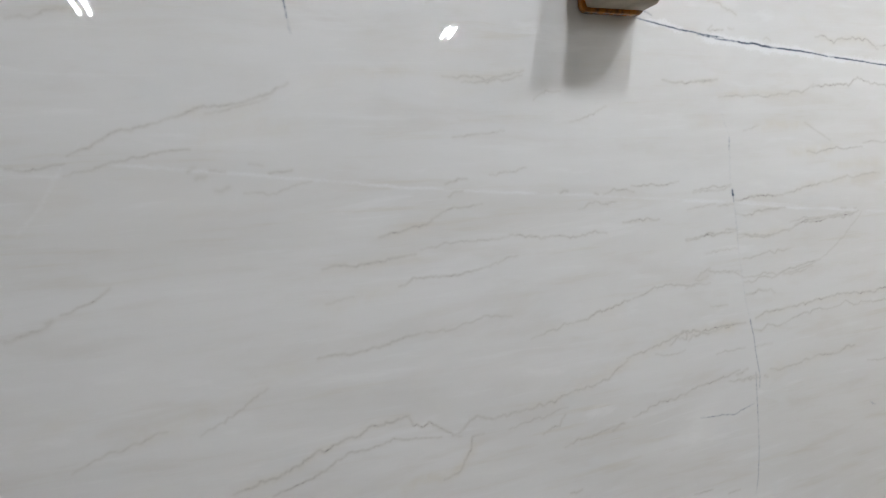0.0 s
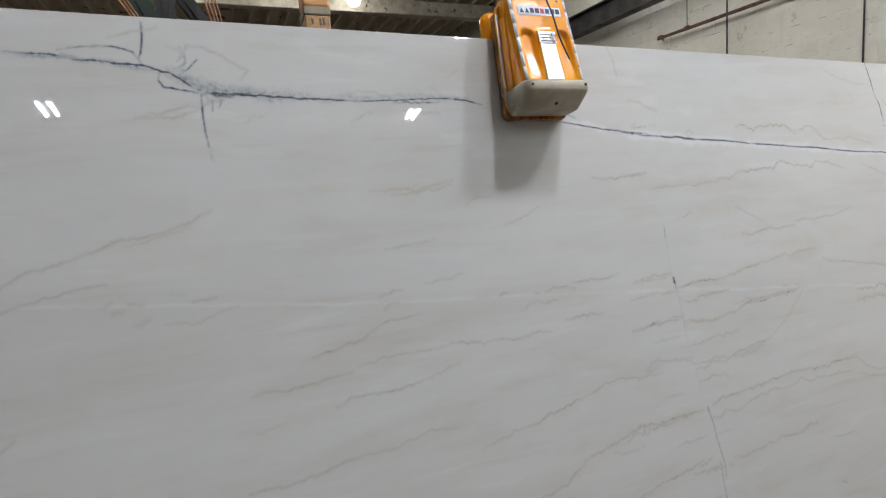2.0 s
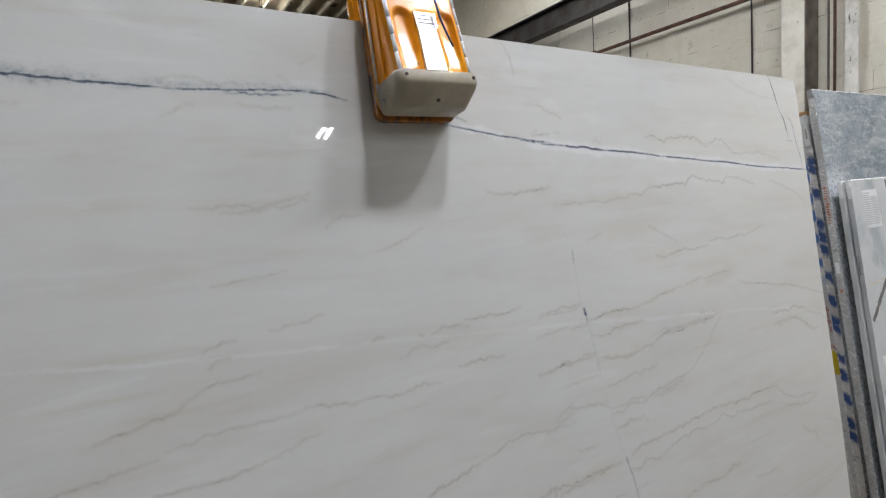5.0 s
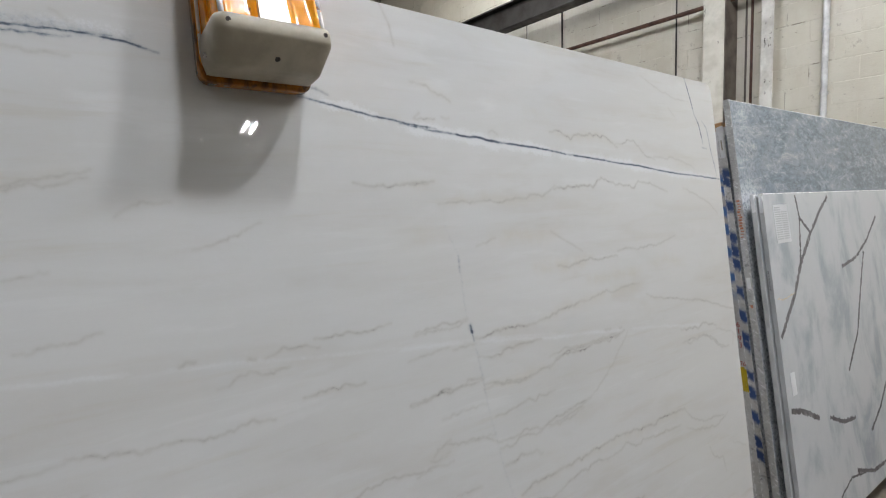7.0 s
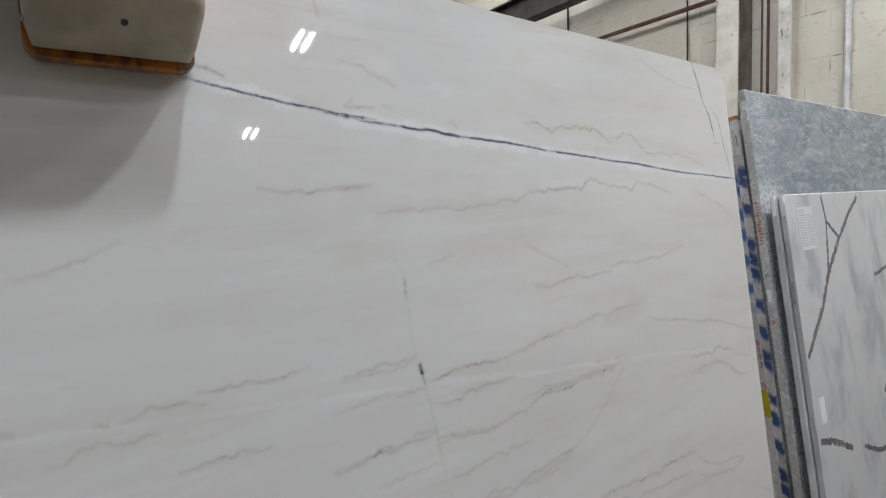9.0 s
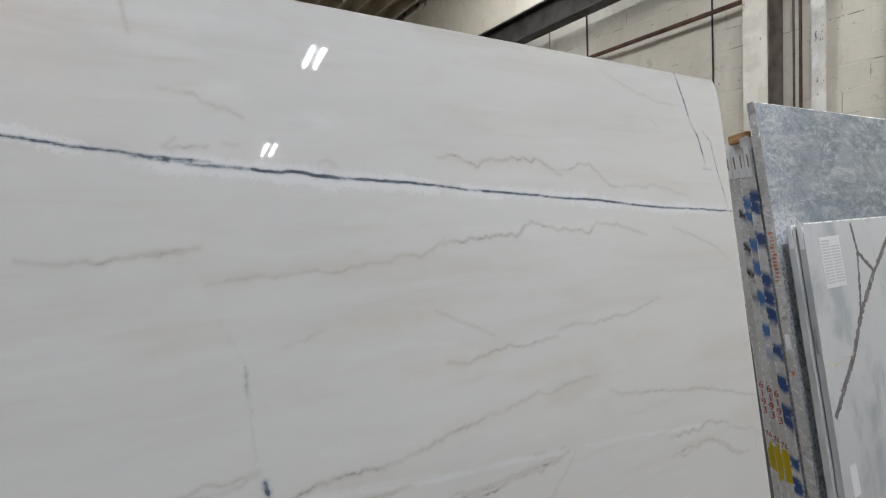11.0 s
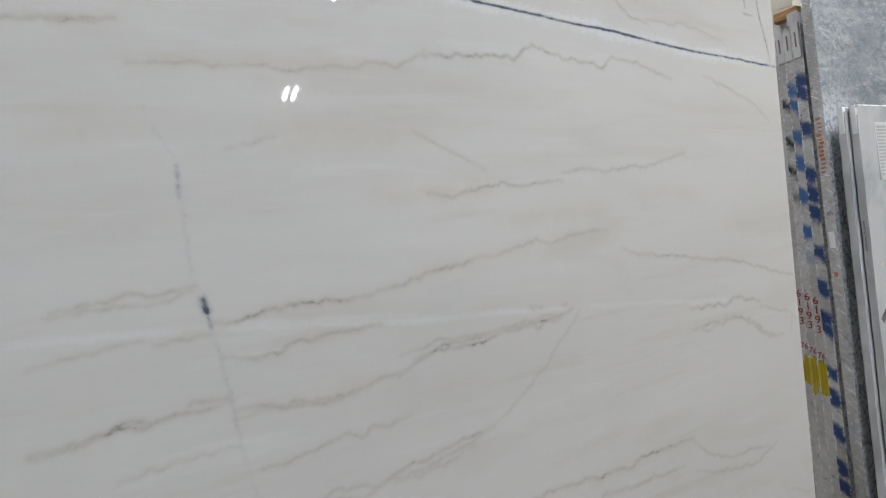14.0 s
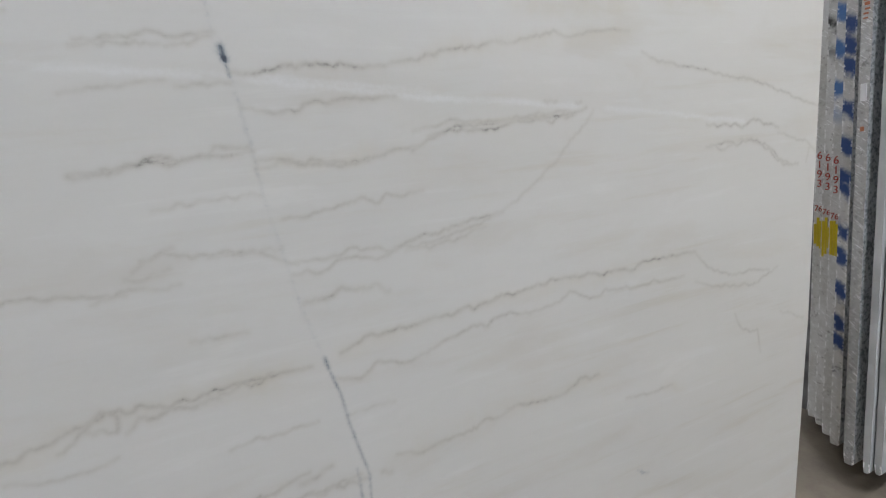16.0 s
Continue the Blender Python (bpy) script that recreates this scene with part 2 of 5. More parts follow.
        part("globe", bm, bulb, top, "glowing round globe", True)
    for s in () if bowl else (-1, 1):
        bm = bmesh.new()
        bm_tube(bm, (s * 0.070, -long / 2, 0), (s * 0.070, long / 2, 0), 0.0245, 14)
        part("tube", bm, bulb or M_GLOW, top, "glowing lamp tube")
    for s in (-1, 1):
        bm = bmesh.new()
        bm_tube(bm, (0, s * long / 3, 0.07), (0, s * long / 3, ROOF - z), 0.005, 6)
        part("hanger", bm, M_STEEL, top)
    return top


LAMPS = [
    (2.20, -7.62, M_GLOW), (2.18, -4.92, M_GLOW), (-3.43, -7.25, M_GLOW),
    # the one at x 3.9 is added fill for the slab's right part
    (0.24, -1.45, M_GLOW_NEAR_FILL), (1.75, -1.50, M_GLOW_NEAR_FILL), (3.9, -1.2, M_GLOW_SIDE_FILL), (4.35, 4.4, M_GLOW),
    # all three added out of view: fill for far wall and slab ends
    (3.2, 6.0, M_GLOW_FAR_FILL), (0.3, 3.3, M_GLOW_NEAR_FILL), (-2.3, 2.5, M_GLOW_NEAR_FILL),
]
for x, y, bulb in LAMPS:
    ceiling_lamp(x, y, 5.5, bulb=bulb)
for x, y in ((0.22, 10.0), (1.68, 10.2)):
    ceiling_lamp(x, y, 5.5, 0.2, 0, M_GLOW_GLOBE, True, "round white ceiling lamp, switched on")
ceiling_lamp(-2.35, 10.15, 5.55, 1.15, 90, M_GLOW_FAR_FILL, False, "long fluorescent ceiling lamp, switched on")

# ---------------------------------------------------------------- stone
def grey_stone():
    """Blue-grey marbled stone: smoky drifts up a slope, pale veils, dark threads."""
    k = Mat("grey_stone", 0.14)
    turn = k.nt.nodes.new("ShaderNodeMapping")
    k.put(turn.inputs[0], k.co)
    turn.inputs["Rotation"].default_value = (0, 0, radians(-32))
    turn.inputs["Scale"].default_value = (0.8, 2.0, 1.0)
    w = k.noise(2.6, 7, 0.62, turn.outputs[0], 1.0)
    n = k.noise(20, 10, 0.76, turn.outputs[0], 0.3)
    v = k.noise(4.6, 10, 0.72, turn.outputs[0], 0.7)
    f = k.noise(70, 6, 0.7)
    c = k.ramp(n, (0.32, (0.12, 0.145, 0.17)), (0.47, (0.185, 0.225, 0.268)), (0.57, (0.245, 0.29, 0.335)), (0.70, (0.37, 0.40, 0.43)))
    c = k.mix(k.step(w, 0.50, 0.66, 0, 0.38), c, (0.37, 0.40, 0.43))
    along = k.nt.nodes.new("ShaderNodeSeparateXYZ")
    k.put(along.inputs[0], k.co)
    # frosted left strip, widened and paled to lighten the shaded slot behind the quartz
    frost_lift = k.math("MULTIPLY", k.math("MULTIPLY", k.step(along.outputs[0], 2.08, 1.88, 0, 1), k.step(along.outputs[1], 0.42, 0.20, 0.25, 1)), k.step(f, 0.42, 0.54, 0.3, 0.95))
    c = k.mix(k.step(w, 0.46, 0.33, 0, 0.55), c, (0.125, 0.15, 0.175))
    veil = k.step(k.math("ABSOLUTE", k.math("SUBTRACT", v, 0.54)), 0.0, 0.022, 0.75, 0.0)
    c = k.mix(k.math("MULTIPLY", veil, k.step(n, 0.36, 0.60, 0.1, 0.9)), c, (0.54, 0.57, 0.595))
    dark = k.step(k.math("ABSOLUTE", k.math("SUBTRACT", v, 0.43)), 0.0, 0.012, 0.95, 0.0)
    c = k.mix(k.math("MULTIPLY", dark, k.step(n, 0.38, 0.55)), c, (0.075, 0.09, 0.11))
    c = k.mix(frost_lift, c, (0.80, 0.83, 0.86))
    k.color(k.mix(k.step(f, 0.54, 0.72, 0, 0.28), c, (0.42, 0.45, 0.475)))
    return k.m


M_GREY = grey_stone()


def sawn_edge(name, spray=None, low=-1.0, high=0.47, fill=0.5, row=True, tone=1.0):
    """Sawn slab ends: mid grey, scored white by the saw, stained, with sprayed blots between two heights; different on every slab."""
    k = Mat(name, 0.65)
    off = k.nt.nodes.new("ShaderNodeVectorMath")
    comb = k.nt.nodes.new("ShaderNodeCombineXYZ")
    k.put(comb.inputs[1], k.math("MULTIPLY", k.rand(), 7.0))
    k.put(off.inputs[0], k.co), k.put(off.inputs[1], comb.outputs[0])
    co = off.outputs[0]
    a = k.noise(5, 6, 0.65, k.scaled((1, 0.6, 1.4), co))
    b = k.noise(70, 5, 0.65, co)
    turn = k.nt.nodes.new("ShaderNodeMapping")
    k.put(turn.inputs[0], co)
    turn.inputs["Rotation"].default_value = (radians(52), 0, 0)
    saw = k.noise(9.0, 3, 0.6, k.scaled((1, 3.0, 30), turn.outputs[0]))
    c = k.mix(k.step(a, 0.35, 0.65), tuple(tone * q for q in (0.62, 0.62, 0.615)), tuple(tone * q for q in (0.45, 0.445, 0.43)))
    c = k.mix(k.step(b, 0.52, 0.68, 0, 0.6), c, (0.62, 0.63, 0.63))
    c = k.mix(k.step(b, 0.42, 0.32, 0, 0.6), c, (0.20, 0.195, 0.19))
    score = k.math("MULTIPLY", k.step(saw, 0.58, 0.66), k.step(a, 0.62, 0.42, 0.25, 1.0))
    c = k.mix(score, c, (0.80, 0.81, 0.82))
    c = k.mix(k.step(k.noise(17, 6, 0.7, co), 0.61, 0.68, 0, 0.7), c, (0.15, 0.145, 0.14))
    if spray is not None:
        sep = k.nt.nodes.new("ShaderNodeSeparateXYZ")
        k.put(sep.inputs[0], k.co)
        cell = k.nt.nodes.new("ShaderNodeTexVoronoi")
        cell.voronoi_dimensions = "1D"
        shifted = k.nt.nodes.new("ShaderNodeSeparateXYZ")
        k.put(shifted.inputs[0], co)
        k.put(cell.inputs["W"], k.math("MULTIPLY_ADD", shifted.outputs[1], 10.5, k.math("MULTIPLY", shifted.outputs[2], 6.0)))
        cell.inputs["Scale"].default_value = 1.0
        d = k.math("ADD", cell.outputs["Distance"], k.math("MULTIPLY", k.math("SUBTRACT", k.noise(30, 4, 0.6, co), 0.5), 0.75))
        blot = k.step(d, fill, fill - 0.32, 0, 0.97)
        zone = k.math("MULTIPLY", k.step(sep.outputs[1], low - 0.06, low + 0.06), k.step(sep.outputs[1], high, high - 0.03, 0, 1))
        c = k.mix(k.math("MULTIPLY", blot, zone), c, spray)
    if row:
        # chipped arrises along both faces of each slab in the evenly spaced row
        deep = k.nt.nodes.new("ShaderNodeSeparateXYZ")
        k.put(deep.inputs[0], k.co)
        at = k.math("FRACT", k.math("DIVIDE", k.math("SUBTRACT", k.math("MULTIPLY", deep.outputs[2], -1.0), 0.255 - 0.43), 0.043))
        rim = k.math("MAXIMUM", k.step(at, 0.15, 0.05, 0, 1), k.step(at, 0.60, 0.69))
        c = k.mix(k.math("MULTIPLY", rim, k.step(k.noise(52, 4, 0.65, co), 0.50, 0.56, 0, 0.65)), c, (0.90, 0.91, 0.92))
    k.color(c)
    k.bump(k.mix(0.5, b, saw), 0.7, 0.003)
    return k.m


def chipped_rim():
    """Slab arrises: short bright chips, else grey."""
    k = Mat("chipped_white_rim", 0.6)
    n = k.noise(45, 5, 0.7, k.scaled((1, 0.6, 1)))
    k.color(k.mix(k.step(n, 0.44, 0.52), (0.40, 0.40, 0.395), (0.92, 0.93, 0.94)))
    return k.m


M_EDGE = sawn_edge("sawn_edge")
M_EDGE_GREY = sawn_edge("grey_slab_edge", row=False, tone=0.72)
M_EDGE_BLUE = sawn_edge("blue_sprayed_edge", (0.015, 0.055, 0.20), -0.95, 0.47, 0.44)
M_EDGE_HALF = sawn_edge("light_blue_sprayed_edge", (0.05, 0.15, 0.40), -0.14, 0.47, 0.41)
M_EDGE_BLACK = sawn_edge("black_sprayed_edge", (0.02, 0.02, 0.022), 0.05, 0.47, 0.34)
M_RIM = chipped_rim()
M_EDGE_SMOOTH = worn("ground_edge", (0.52, 0.53, 0.535), (0.38, 0.39, 0.395), 0.5, scale=4)
M_YELLOW = worn("yellow_spray", (0.65, 0.50, 0.02), (0.50, 0.38, 0.02), 0.5, bump=0)
M_RED = worn("red_marker", (0.38, 0.05, 0.03), (0.26, 0.03, 0.02), 0.5, bump=0)


# ---------------------------------------------------------------- the large veined slab
SLAB_LEFT, SLAB_FOOT, SLAB_THICK, CELL = -2.1, -1.30, 0.02, 0.0026


def right_edge(v):
    return np.interp(v, [-1.30, -1.02, -0.59, -0.17, 0.34, 0.62, 0.675, 0.70], [1.10, 1.122, 1.163, 1.186, 1.218, 1.238, 1.236, 1.222])


def top_edge(u):
    return 0.722 - 0.0205 * u


COLS, ROWS_ = int((1.22 - SLAB_LEFT) / CELL), int(2.03 / CELL)
_s, _r = np.meshgrid(np.linspace(0, 1, COLS + 1), np.linspace(0, 1, ROWS_ + 1))
GV = SLAB_FOOT + _r * (top_edge(SLAB_LEFT + _s * (1.22 - SLAB_LEFT)) - SLAB_FOOT)
GU = SLAB_LEFT + _s * (right_edge(GV) - SLAB_LEFT)
FIELD = np.zeros((4, *GU.shape))
vein_rng = np.random.default_rng(7)
WARM, DARK, WHITE, HAZE = range(4)
CORE = 2.8           # fine veins are stored this much wider than they are; the material draws them in again


def vein(kind, width, strength, jag, *pts):
    """A vein along a few control points, wandering by jag metres: its soft field is kept for the stone's material."""
    p = np.array(pts, float)
    width *= 0.51 if kind == DARK else 0.60 if kind == WARM else 1.1 if kind == WHITE else 1.0
    sharp = kind in (DARK, WARM)
    jag *= 0.6 if kind == DARK else 1.0
    if sharp:
        width, strength = max(width, 0.0027) * CORE, strength ** (1 / CORE ** 2)
    n = max(6, int(np.linalg.norm(np.diff(p, axis=0), axis=1).sum() / 0.0045))
    k = np.r_[0, np.cumsum(np.linalg.norm(np.diff(p, axis=0), axis=1))]
    s = np.linspace(0, k[-1], n)
    q = np.stack([np.interp(s, k, p[:, 0]), np.interp(s, k, p[:, 1])], 1)
    for step_, amp in ((0.10, 0.9), (0.045, 0.7), (0.02, 0.6), (0.010, 0.5), (0.005, 0.4)):
        m = max(3, int(k[-1] / step_) + 2)
        wob = vein_rng.normal(0, 1, m)
        q[:, 1] += np.interp(s, np.linspace(0, k[-1], m), wob) * jag * amp * np.sin(np.pi * np.clip(s / k[-1], 0.02, 0.98)) ** 0.3
    fade = np.interp(s, np.linspace(0, k[-1], max(4, int(k[-1] / 0.06))), vein_rng.uniform(0.7, 1.05, max(4, int(k[-1] / 0.06))))
    fade *= np.clip(np.minimum(s, k[-1] - s) / 0.03, 0.55, 1)
    if sharp:
        fade = fade ** (1 / CORE ** 2)
    reach = (2.2 if sharp else 3) * width
    for a, b, fa, fb in zip(q[:-1], q[1:], fade[:-1], fade[1:]):
        lo, hi = np.minimum(a, b) - reach, np.maximum(a, b) + reach
        c0, c1 = np.clip(((np.array([lo[0], hi[0]]) - SLAB_LEFT) / CELL * np.array([0.97, 1.10]) + (-3, 3)).astype(int), 0, COLS)
        r0, r1 = np.clip(((np.array([lo[1], hi[1]]) - SLAB_FOOT) / CELL * np.array([0.96, 1.04]) + (-4, 4)).astype(int), 0, ROWS_)
        if c1 <= c0 or r1 <= r0:
            continue
        u, v = GU[r0:r1 + 1, c0:c1 + 1], GV[r0:r1 + 1, c0:c1 + 1]
        d = b - a
        t = np.clip(((u - a[0]) * d[0] + (v - a[1]) * d[1]) / (d @ d + 1e-12), 0, 1)
        dist2 = (u - a[0] - t * d[0]) ** 2 + (v - a[1] - t * d[1]) ** 2
        f = strength * (fa + (fb - fa) * t) * np.exp(-dist2 / width ** 2)
        view = FIELD[kind, r0:r1 + 1, c0:c1 + 1]
        np.maximum(view, f, out=view)


vein(DARK, 0.0045, 0.9, 0.004, (-1.469, 0.654), (-1.434, 0.65), (-1.381, 0.645), (-1.344, 0.632), (-1.316, 0.624), (-1.289, 0.603), (-1.269, 0.588))
vein(DARK, 0.012, 0.7, 0.006, (-1.275, 0.591), (-1.241, 0.583), (-1.188, 0.583), (-1.14, 0.579))
vein(DARK, 0.004, 0.95, 0.002, (-1.271, 0.584), (-1.14, 0.579), (-1.055, 0.571), (-0.928, 0.564))
vein(DARK, 0.004, 0.8, 0.002, (-0.933, 0.564), (-0.827, 0.566), (-0.742, 0.569), (-0.645, 0.569))
vein(DARK, 0.0045, 1, 0.001, (-0.683, 0.568), (-0.63, 0.566), (-0.581, 0.552))
vein(DARK, 0.003, 0.55, 0.003, (-0.828, 0.559), (-0.743, 0.563), (-0.699, 0.562))
vein(DARK, 0.004, 0.9, 0.001, (-1.373, 0.738), (-1.374, 0.706), (-1.38, 0.671), (-1.386, 0.657), (-1.379, 0.646))
vein(DARK, 0.003, 0.7, 0.001, (-1.466, 0.685), (-1.431, 0.684), (-1.396, 0.674), (-1.382, 0.653))
vein(DARK, 0.003, 0.8, 0.001, (-1.309, 0.624), (-1.29, 0.638), (-1.271, 0.659))
vein(DARK, 0.003, 0.8, 0.001, (-1.347, 0.632), (-1.352, 0.612), (-1.342, 0.597), (-1.31, 0.591), (-1.261, 0.581))
vein(DARK, 0.0035, 0.8, 0.001, (-1.27, 0.579), (-1.271, 0.543), (-1.27, 0.502), (-1.266, 0.463))
vein(DARK, 0.0025, 0.35, 0.001, (-1.266, 0.463), (-1.26, 0.431))
vein(DARK, 0.006, 0.4, 0.004, (-1.325, 0.635), (-1.294, 0.65), (-1.296, 0.673), (-1.302, 0.687))
vein(DARK, 0.006, 0.35, 0.004, (-1.26, 0.615), (-1.229, 0.6), (-1.197, 0.6))
vein(DARK, 0.005, 0.35, 0.004, (-1.258, 0.565), (-1.237, 0.573), (-1.223, 0.578))
vein(WARM, 0.005, 0.4, 0.003, (-1.29, 0.689), (-1.25, 0.684), (-1.201, 0.657), (-1.165, 0.637), (-1.184, 0.617))
vein(WARM, 0.005, 0.4, 0.004, (-1.429, 0.52), (-1.373, 0.527), (-1.316, 0.535), (-1.273, 0.549))
vein(HAZE, 0.02, 0.25, 0.004, (-1.429, 0.516), (-1.345, 0.53), (-1.273, 0.546))
vein(WARM, 0.004, 0.35, 0.004, (-0.931, 0.584), (-0.878, 0.588), (-0.797, 0.579))
vein(WARM, 0.004, 0.45, 0.003, (-0.803, 0.539), (-0.777, 0.528), (-0.704, 0.529))
vein(HAZE, 0.014, 0.3, 0.003, (-0.914, 0.329), (-0.874, 0.334), (-0.792, 0.335), (-0.688, 0.346))
vein(WARM, 0.0045, 0.45, 0.003, (-0.862, 0.328), (-0.792, 0.332), (-0.695, 0.346))
vein(HAZE, 0.012, 0.25, 0.003, (-0.913, 0.289), (-0.878, 0.308), (-0.81, 0.309))
vein(WARM, 0.004, 0.3, 0.003, (-1.185, 0.517), (-1.145, 0.534))
vein(WARM, 0.004, 0.3, 0.003, (-0.941, 0.509), (-0.885, 0.534))
vein(DARK, 0.004, 0.85, 0.002, (-1.532, 0.658), (-1.479, 0.652), (-1.433, 0.648))
vein(DARK, 0.003, 0.5, 0.001, (-1.531, 0.673), (-1.486, 0.682), (-1.439, 0.684))
vein(DARK, 0.004, 0.8, 0.002, (-1.618, 0.669), (-1.564, 0.664), (-1.507, 0.657))
vein(WHITE, 0.007, 0.42, 0.001, (-1.662, 0.162), (-1.563, 0.151), (-1.441, 0.137))
vein(WHITE, 0.0155, 0.9, 0.003, (-0.127, 0.465), (-0.078, 0.456), (-0.023, 0.452), (0.037, 0.447), (0.118, 0.438), (0.226, 0.43), (0.354, 0.414))
vein(WHITE, 0.0145, 0.75, 0.003, (0.354, 0.414), (0.46, 0.406), (0.583, 0.397), (0.724, 0.385), (0.908, 0.37), (1.2, 0.345))
vein(WHITE, 0.013, 0.7, 0.002, (-0.326, 0.501), (-0.253, 0.486), (-0.156, 0.471))
vein(DARK, 0.0062, 1.1, 0.0015, (-0.127, 0.465), (-0.108, 0.463), (-0.083, 0.459))
vein(DARK, 0.0055, 0.9, 0.001, (-0.088, 0.46), (-0.073, 0.457), (-0.057, 0.456))
vein(DARK, 0.0062, 1, 0.0015, (-0.062, 0.455), (-0.023, 0.452), (0.012, 0.449))
vein(DARK, 0.006, 1.1, 0.0015, (0, 0.449), (0.037, 0.445), (0.104, 0.441), (0.178, 0.434))
vein(DARK, 0.004, 1, 0.001, (0.162, 0.434), (0.243, 0.429), (0.354, 0.418), (0.416, 0.411))
vein(DARK, 0.004, 0.95, 0.001, (0.406, 0.412), (0.495, 0.405), (0.583, 0.397), (0.724, 0.387), (0.82, 0.376))
vein(DARK, 0.0035, 0.85, 0.001, (0.803, 0.377), (0.907, 0.367), (1.087, 0.356), (1.212, 0.346))
vein(DARK, 0.004, 0.9, 0.001, (-0.348, 0.503), (-0.317, 0.497), (-0.253, 0.486), (-0.176, 0.473), (-0.032, 0.457))
vein(WARM, 0.004, 0.5, 0.002, (-0.335, 0.522), (-0.312, 0.518), (-0.285, 0.51))
vein(DARK, 0.003, 0.85, 0.001, (1.062, 0.704), (1.084, 0.632), (1.097, 0.575))
vein(DARK, 0.003, 0.85, 0.001, (1.1, 0.57), (1.119, 0.54), (1.129, 0.486), (1.13, 0.472))
vein(DARK, 0.003, 0.6, 0.001, (1.121, 0.458), (1.153, 0.455))
vein(DARK, 0.003, 0.5, 0.001, (1.141, 0.556), (1.169, 0.53), (1.178, 0.453), (1.191, 0.398), (1.198, 0.356))
vein(WARM, 0.0025, 0.4, 0.001, (-0.145, 0.728), (-0.124, 0.677), (-0.118, 0.634))
vein(WARM, 0.0045, 0.7, 0.004, (-0.087, 0.481), (-0.073, 0.494))
vein(WARM, 0.0045, 0.6, 0.003, (-0.089, 0.479), (-0.06, 0.479), (-0.032, 0.481))
vein(WARM, 0.005, 0.4, 0.003, (-0.012, 0.486), (0.009, 0.486))
vein(HAZE, 0.014, 0.35, 0.004, (-0.093, 0.557), (-0.06, 0.561), (-0.028, 0.547), (0.018, 0.525))
vein(WARM, 0.004, 0.5, 0.003, (-0.087, 0.558), (-0.044, 0.558), (0.018, 0.525))
vein(WARM, 0.004, 0.6, 0.002, (0.127, 0.458), (0.139, 0.464), (0.153, 0.456))
vein(WARM, 0.0045, 0.7, 0.004, (0.342, 0.472), (0.374, 0.481), (0.403, 0.463), (0.435, 0.461), (0.453, 0.467), (0.506, 0.468), (0.569, 0.467), (0.632, 0.442))
vein(WARM, 0.004, 0.5, 0.003, (0.619, 0.447), (0.686, 0.461), (0.716, 0.457), (0.764, 0.423), (0.819, 0.407))
vein(WARM, 0.004, 0.35, 0.003, (0.811, 0.413), (0.919, 0.417), (0.994, 0.404), (1.051, 0.382))
vein(HAZE, 0.016, 0.3, 0.004, (0.342, 0.47), (0.424, 0.459), (0.569, 0.465), (0.632, 0.442))
vein(HAZE, 0.012, 0.3, 0.004, (0.26, 0.528), (0.309, 0.516), (0.336, 0.501))
vein(WARM, 0.0035, 0.3, 0.002, (0.801, 0.675), (0.881, 0.648), (0.969, 0.624), (1.069, 0.617))
vein(WARM, 0.003, 0.3, 0.001, (0.937, 0.584), (0.969, 0.557))
vein(HAZE, 0.016, 0.45, 0.003, (-0.136, 0.334), (-0.112, 0.335), (-0.056, 0.337))
vein(WARM, 0.006, 0.6, 0.002, (-0.136, 0.333), (-0.112, 0.335), (-0.056, 0.337))
vein(WARM, 0.005, 0.6, 0.003, (-0.253, 0.333), (-0.214, 0.326), (-0.167, 0.324), (-0.116, 0.334), (-0.056, 0.338))
vein(HAZE, 0.014, 0.3, 0.004, (-0.049, 0.29), (-0.007, 0.295), (0.041, 0.288), (0.089, 0.298), (0.131, 0.287), (0.209, 0.289), (0.288, 0.294))
vein(WARM, 0.004, 0.45, 0.003, (-0.049, 0.29), (-0.007, 0.295), (0.041, 0.288), (0.089, 0.298), (0.131, 0.287), (0.209, 0.289), (0.288, 0.294), (0.336, 0.326))
vein(WARM, 0.005, 0.85, 0.004, (0.33, 0.32), (0.381, 0.323), (0.447, 0.326), (0.507, 0.331), (0.537, 0.347))
vein(WARM, 0.0045, 0.75, 0.004, (0.535, 0.347), (0.571, 0.336), (0.639, 0.329), (0.687, 0.318), (0.715, 0.341))
vein(WARM, 0.004, 0.6, 0.003, (0.715, 0.341), (0.776, 0.329), (0.839, 0.31), (0.865, 0.305))
vein(WARM, 0.0035, 0.4, 0.003, (0.962, 0.315), (1.028, 0.297), (1.117, 0.262), (1.165, 0.226))
vein(HAZE, 0.02, 0.35, 0.003, (-0.143, 0.212), (-0.115, 0.216), (-0.051, 0.212))
vein(HAZE, 0.02, 0.55, 0.003, (0.1, 0.204), (0.144, 0.207), (0.231, 0.198), (0.313, 0.2))
vein(WARM, 0.004, 0.35, 0.002, (0.045, 0.188), (0.071, 0.19), (0.107, 0.204))
vein(WARM, 0.003, 0.45, 0.001, (0.3, 0.208), (0.34, 0.186), (0.413, 0.148))
vein(HAZE, 0.02, 0.6, 0.003, (0.23, 0.122), (0.274, 0.121), (0.35, 0.114), (0.448, 0.122))
vein(WARM, 0.0045, 0.55, 0.003, (0.31, 0.116), (0.371, 0.118), (0.459, 0.121), (0.564, 0.121))
vein(WARM, 0.0045, 0.5, 0.003, (0.567, 0.136), (0.608, 0.141), (0.674, 0.144), (0.767, 0.143), (0.876, 0.161))
vein(HAZE, 0.018, 0.55, 0.003, (0.428, 0.07), (0.522, 0.067), (0.658, 0.067))
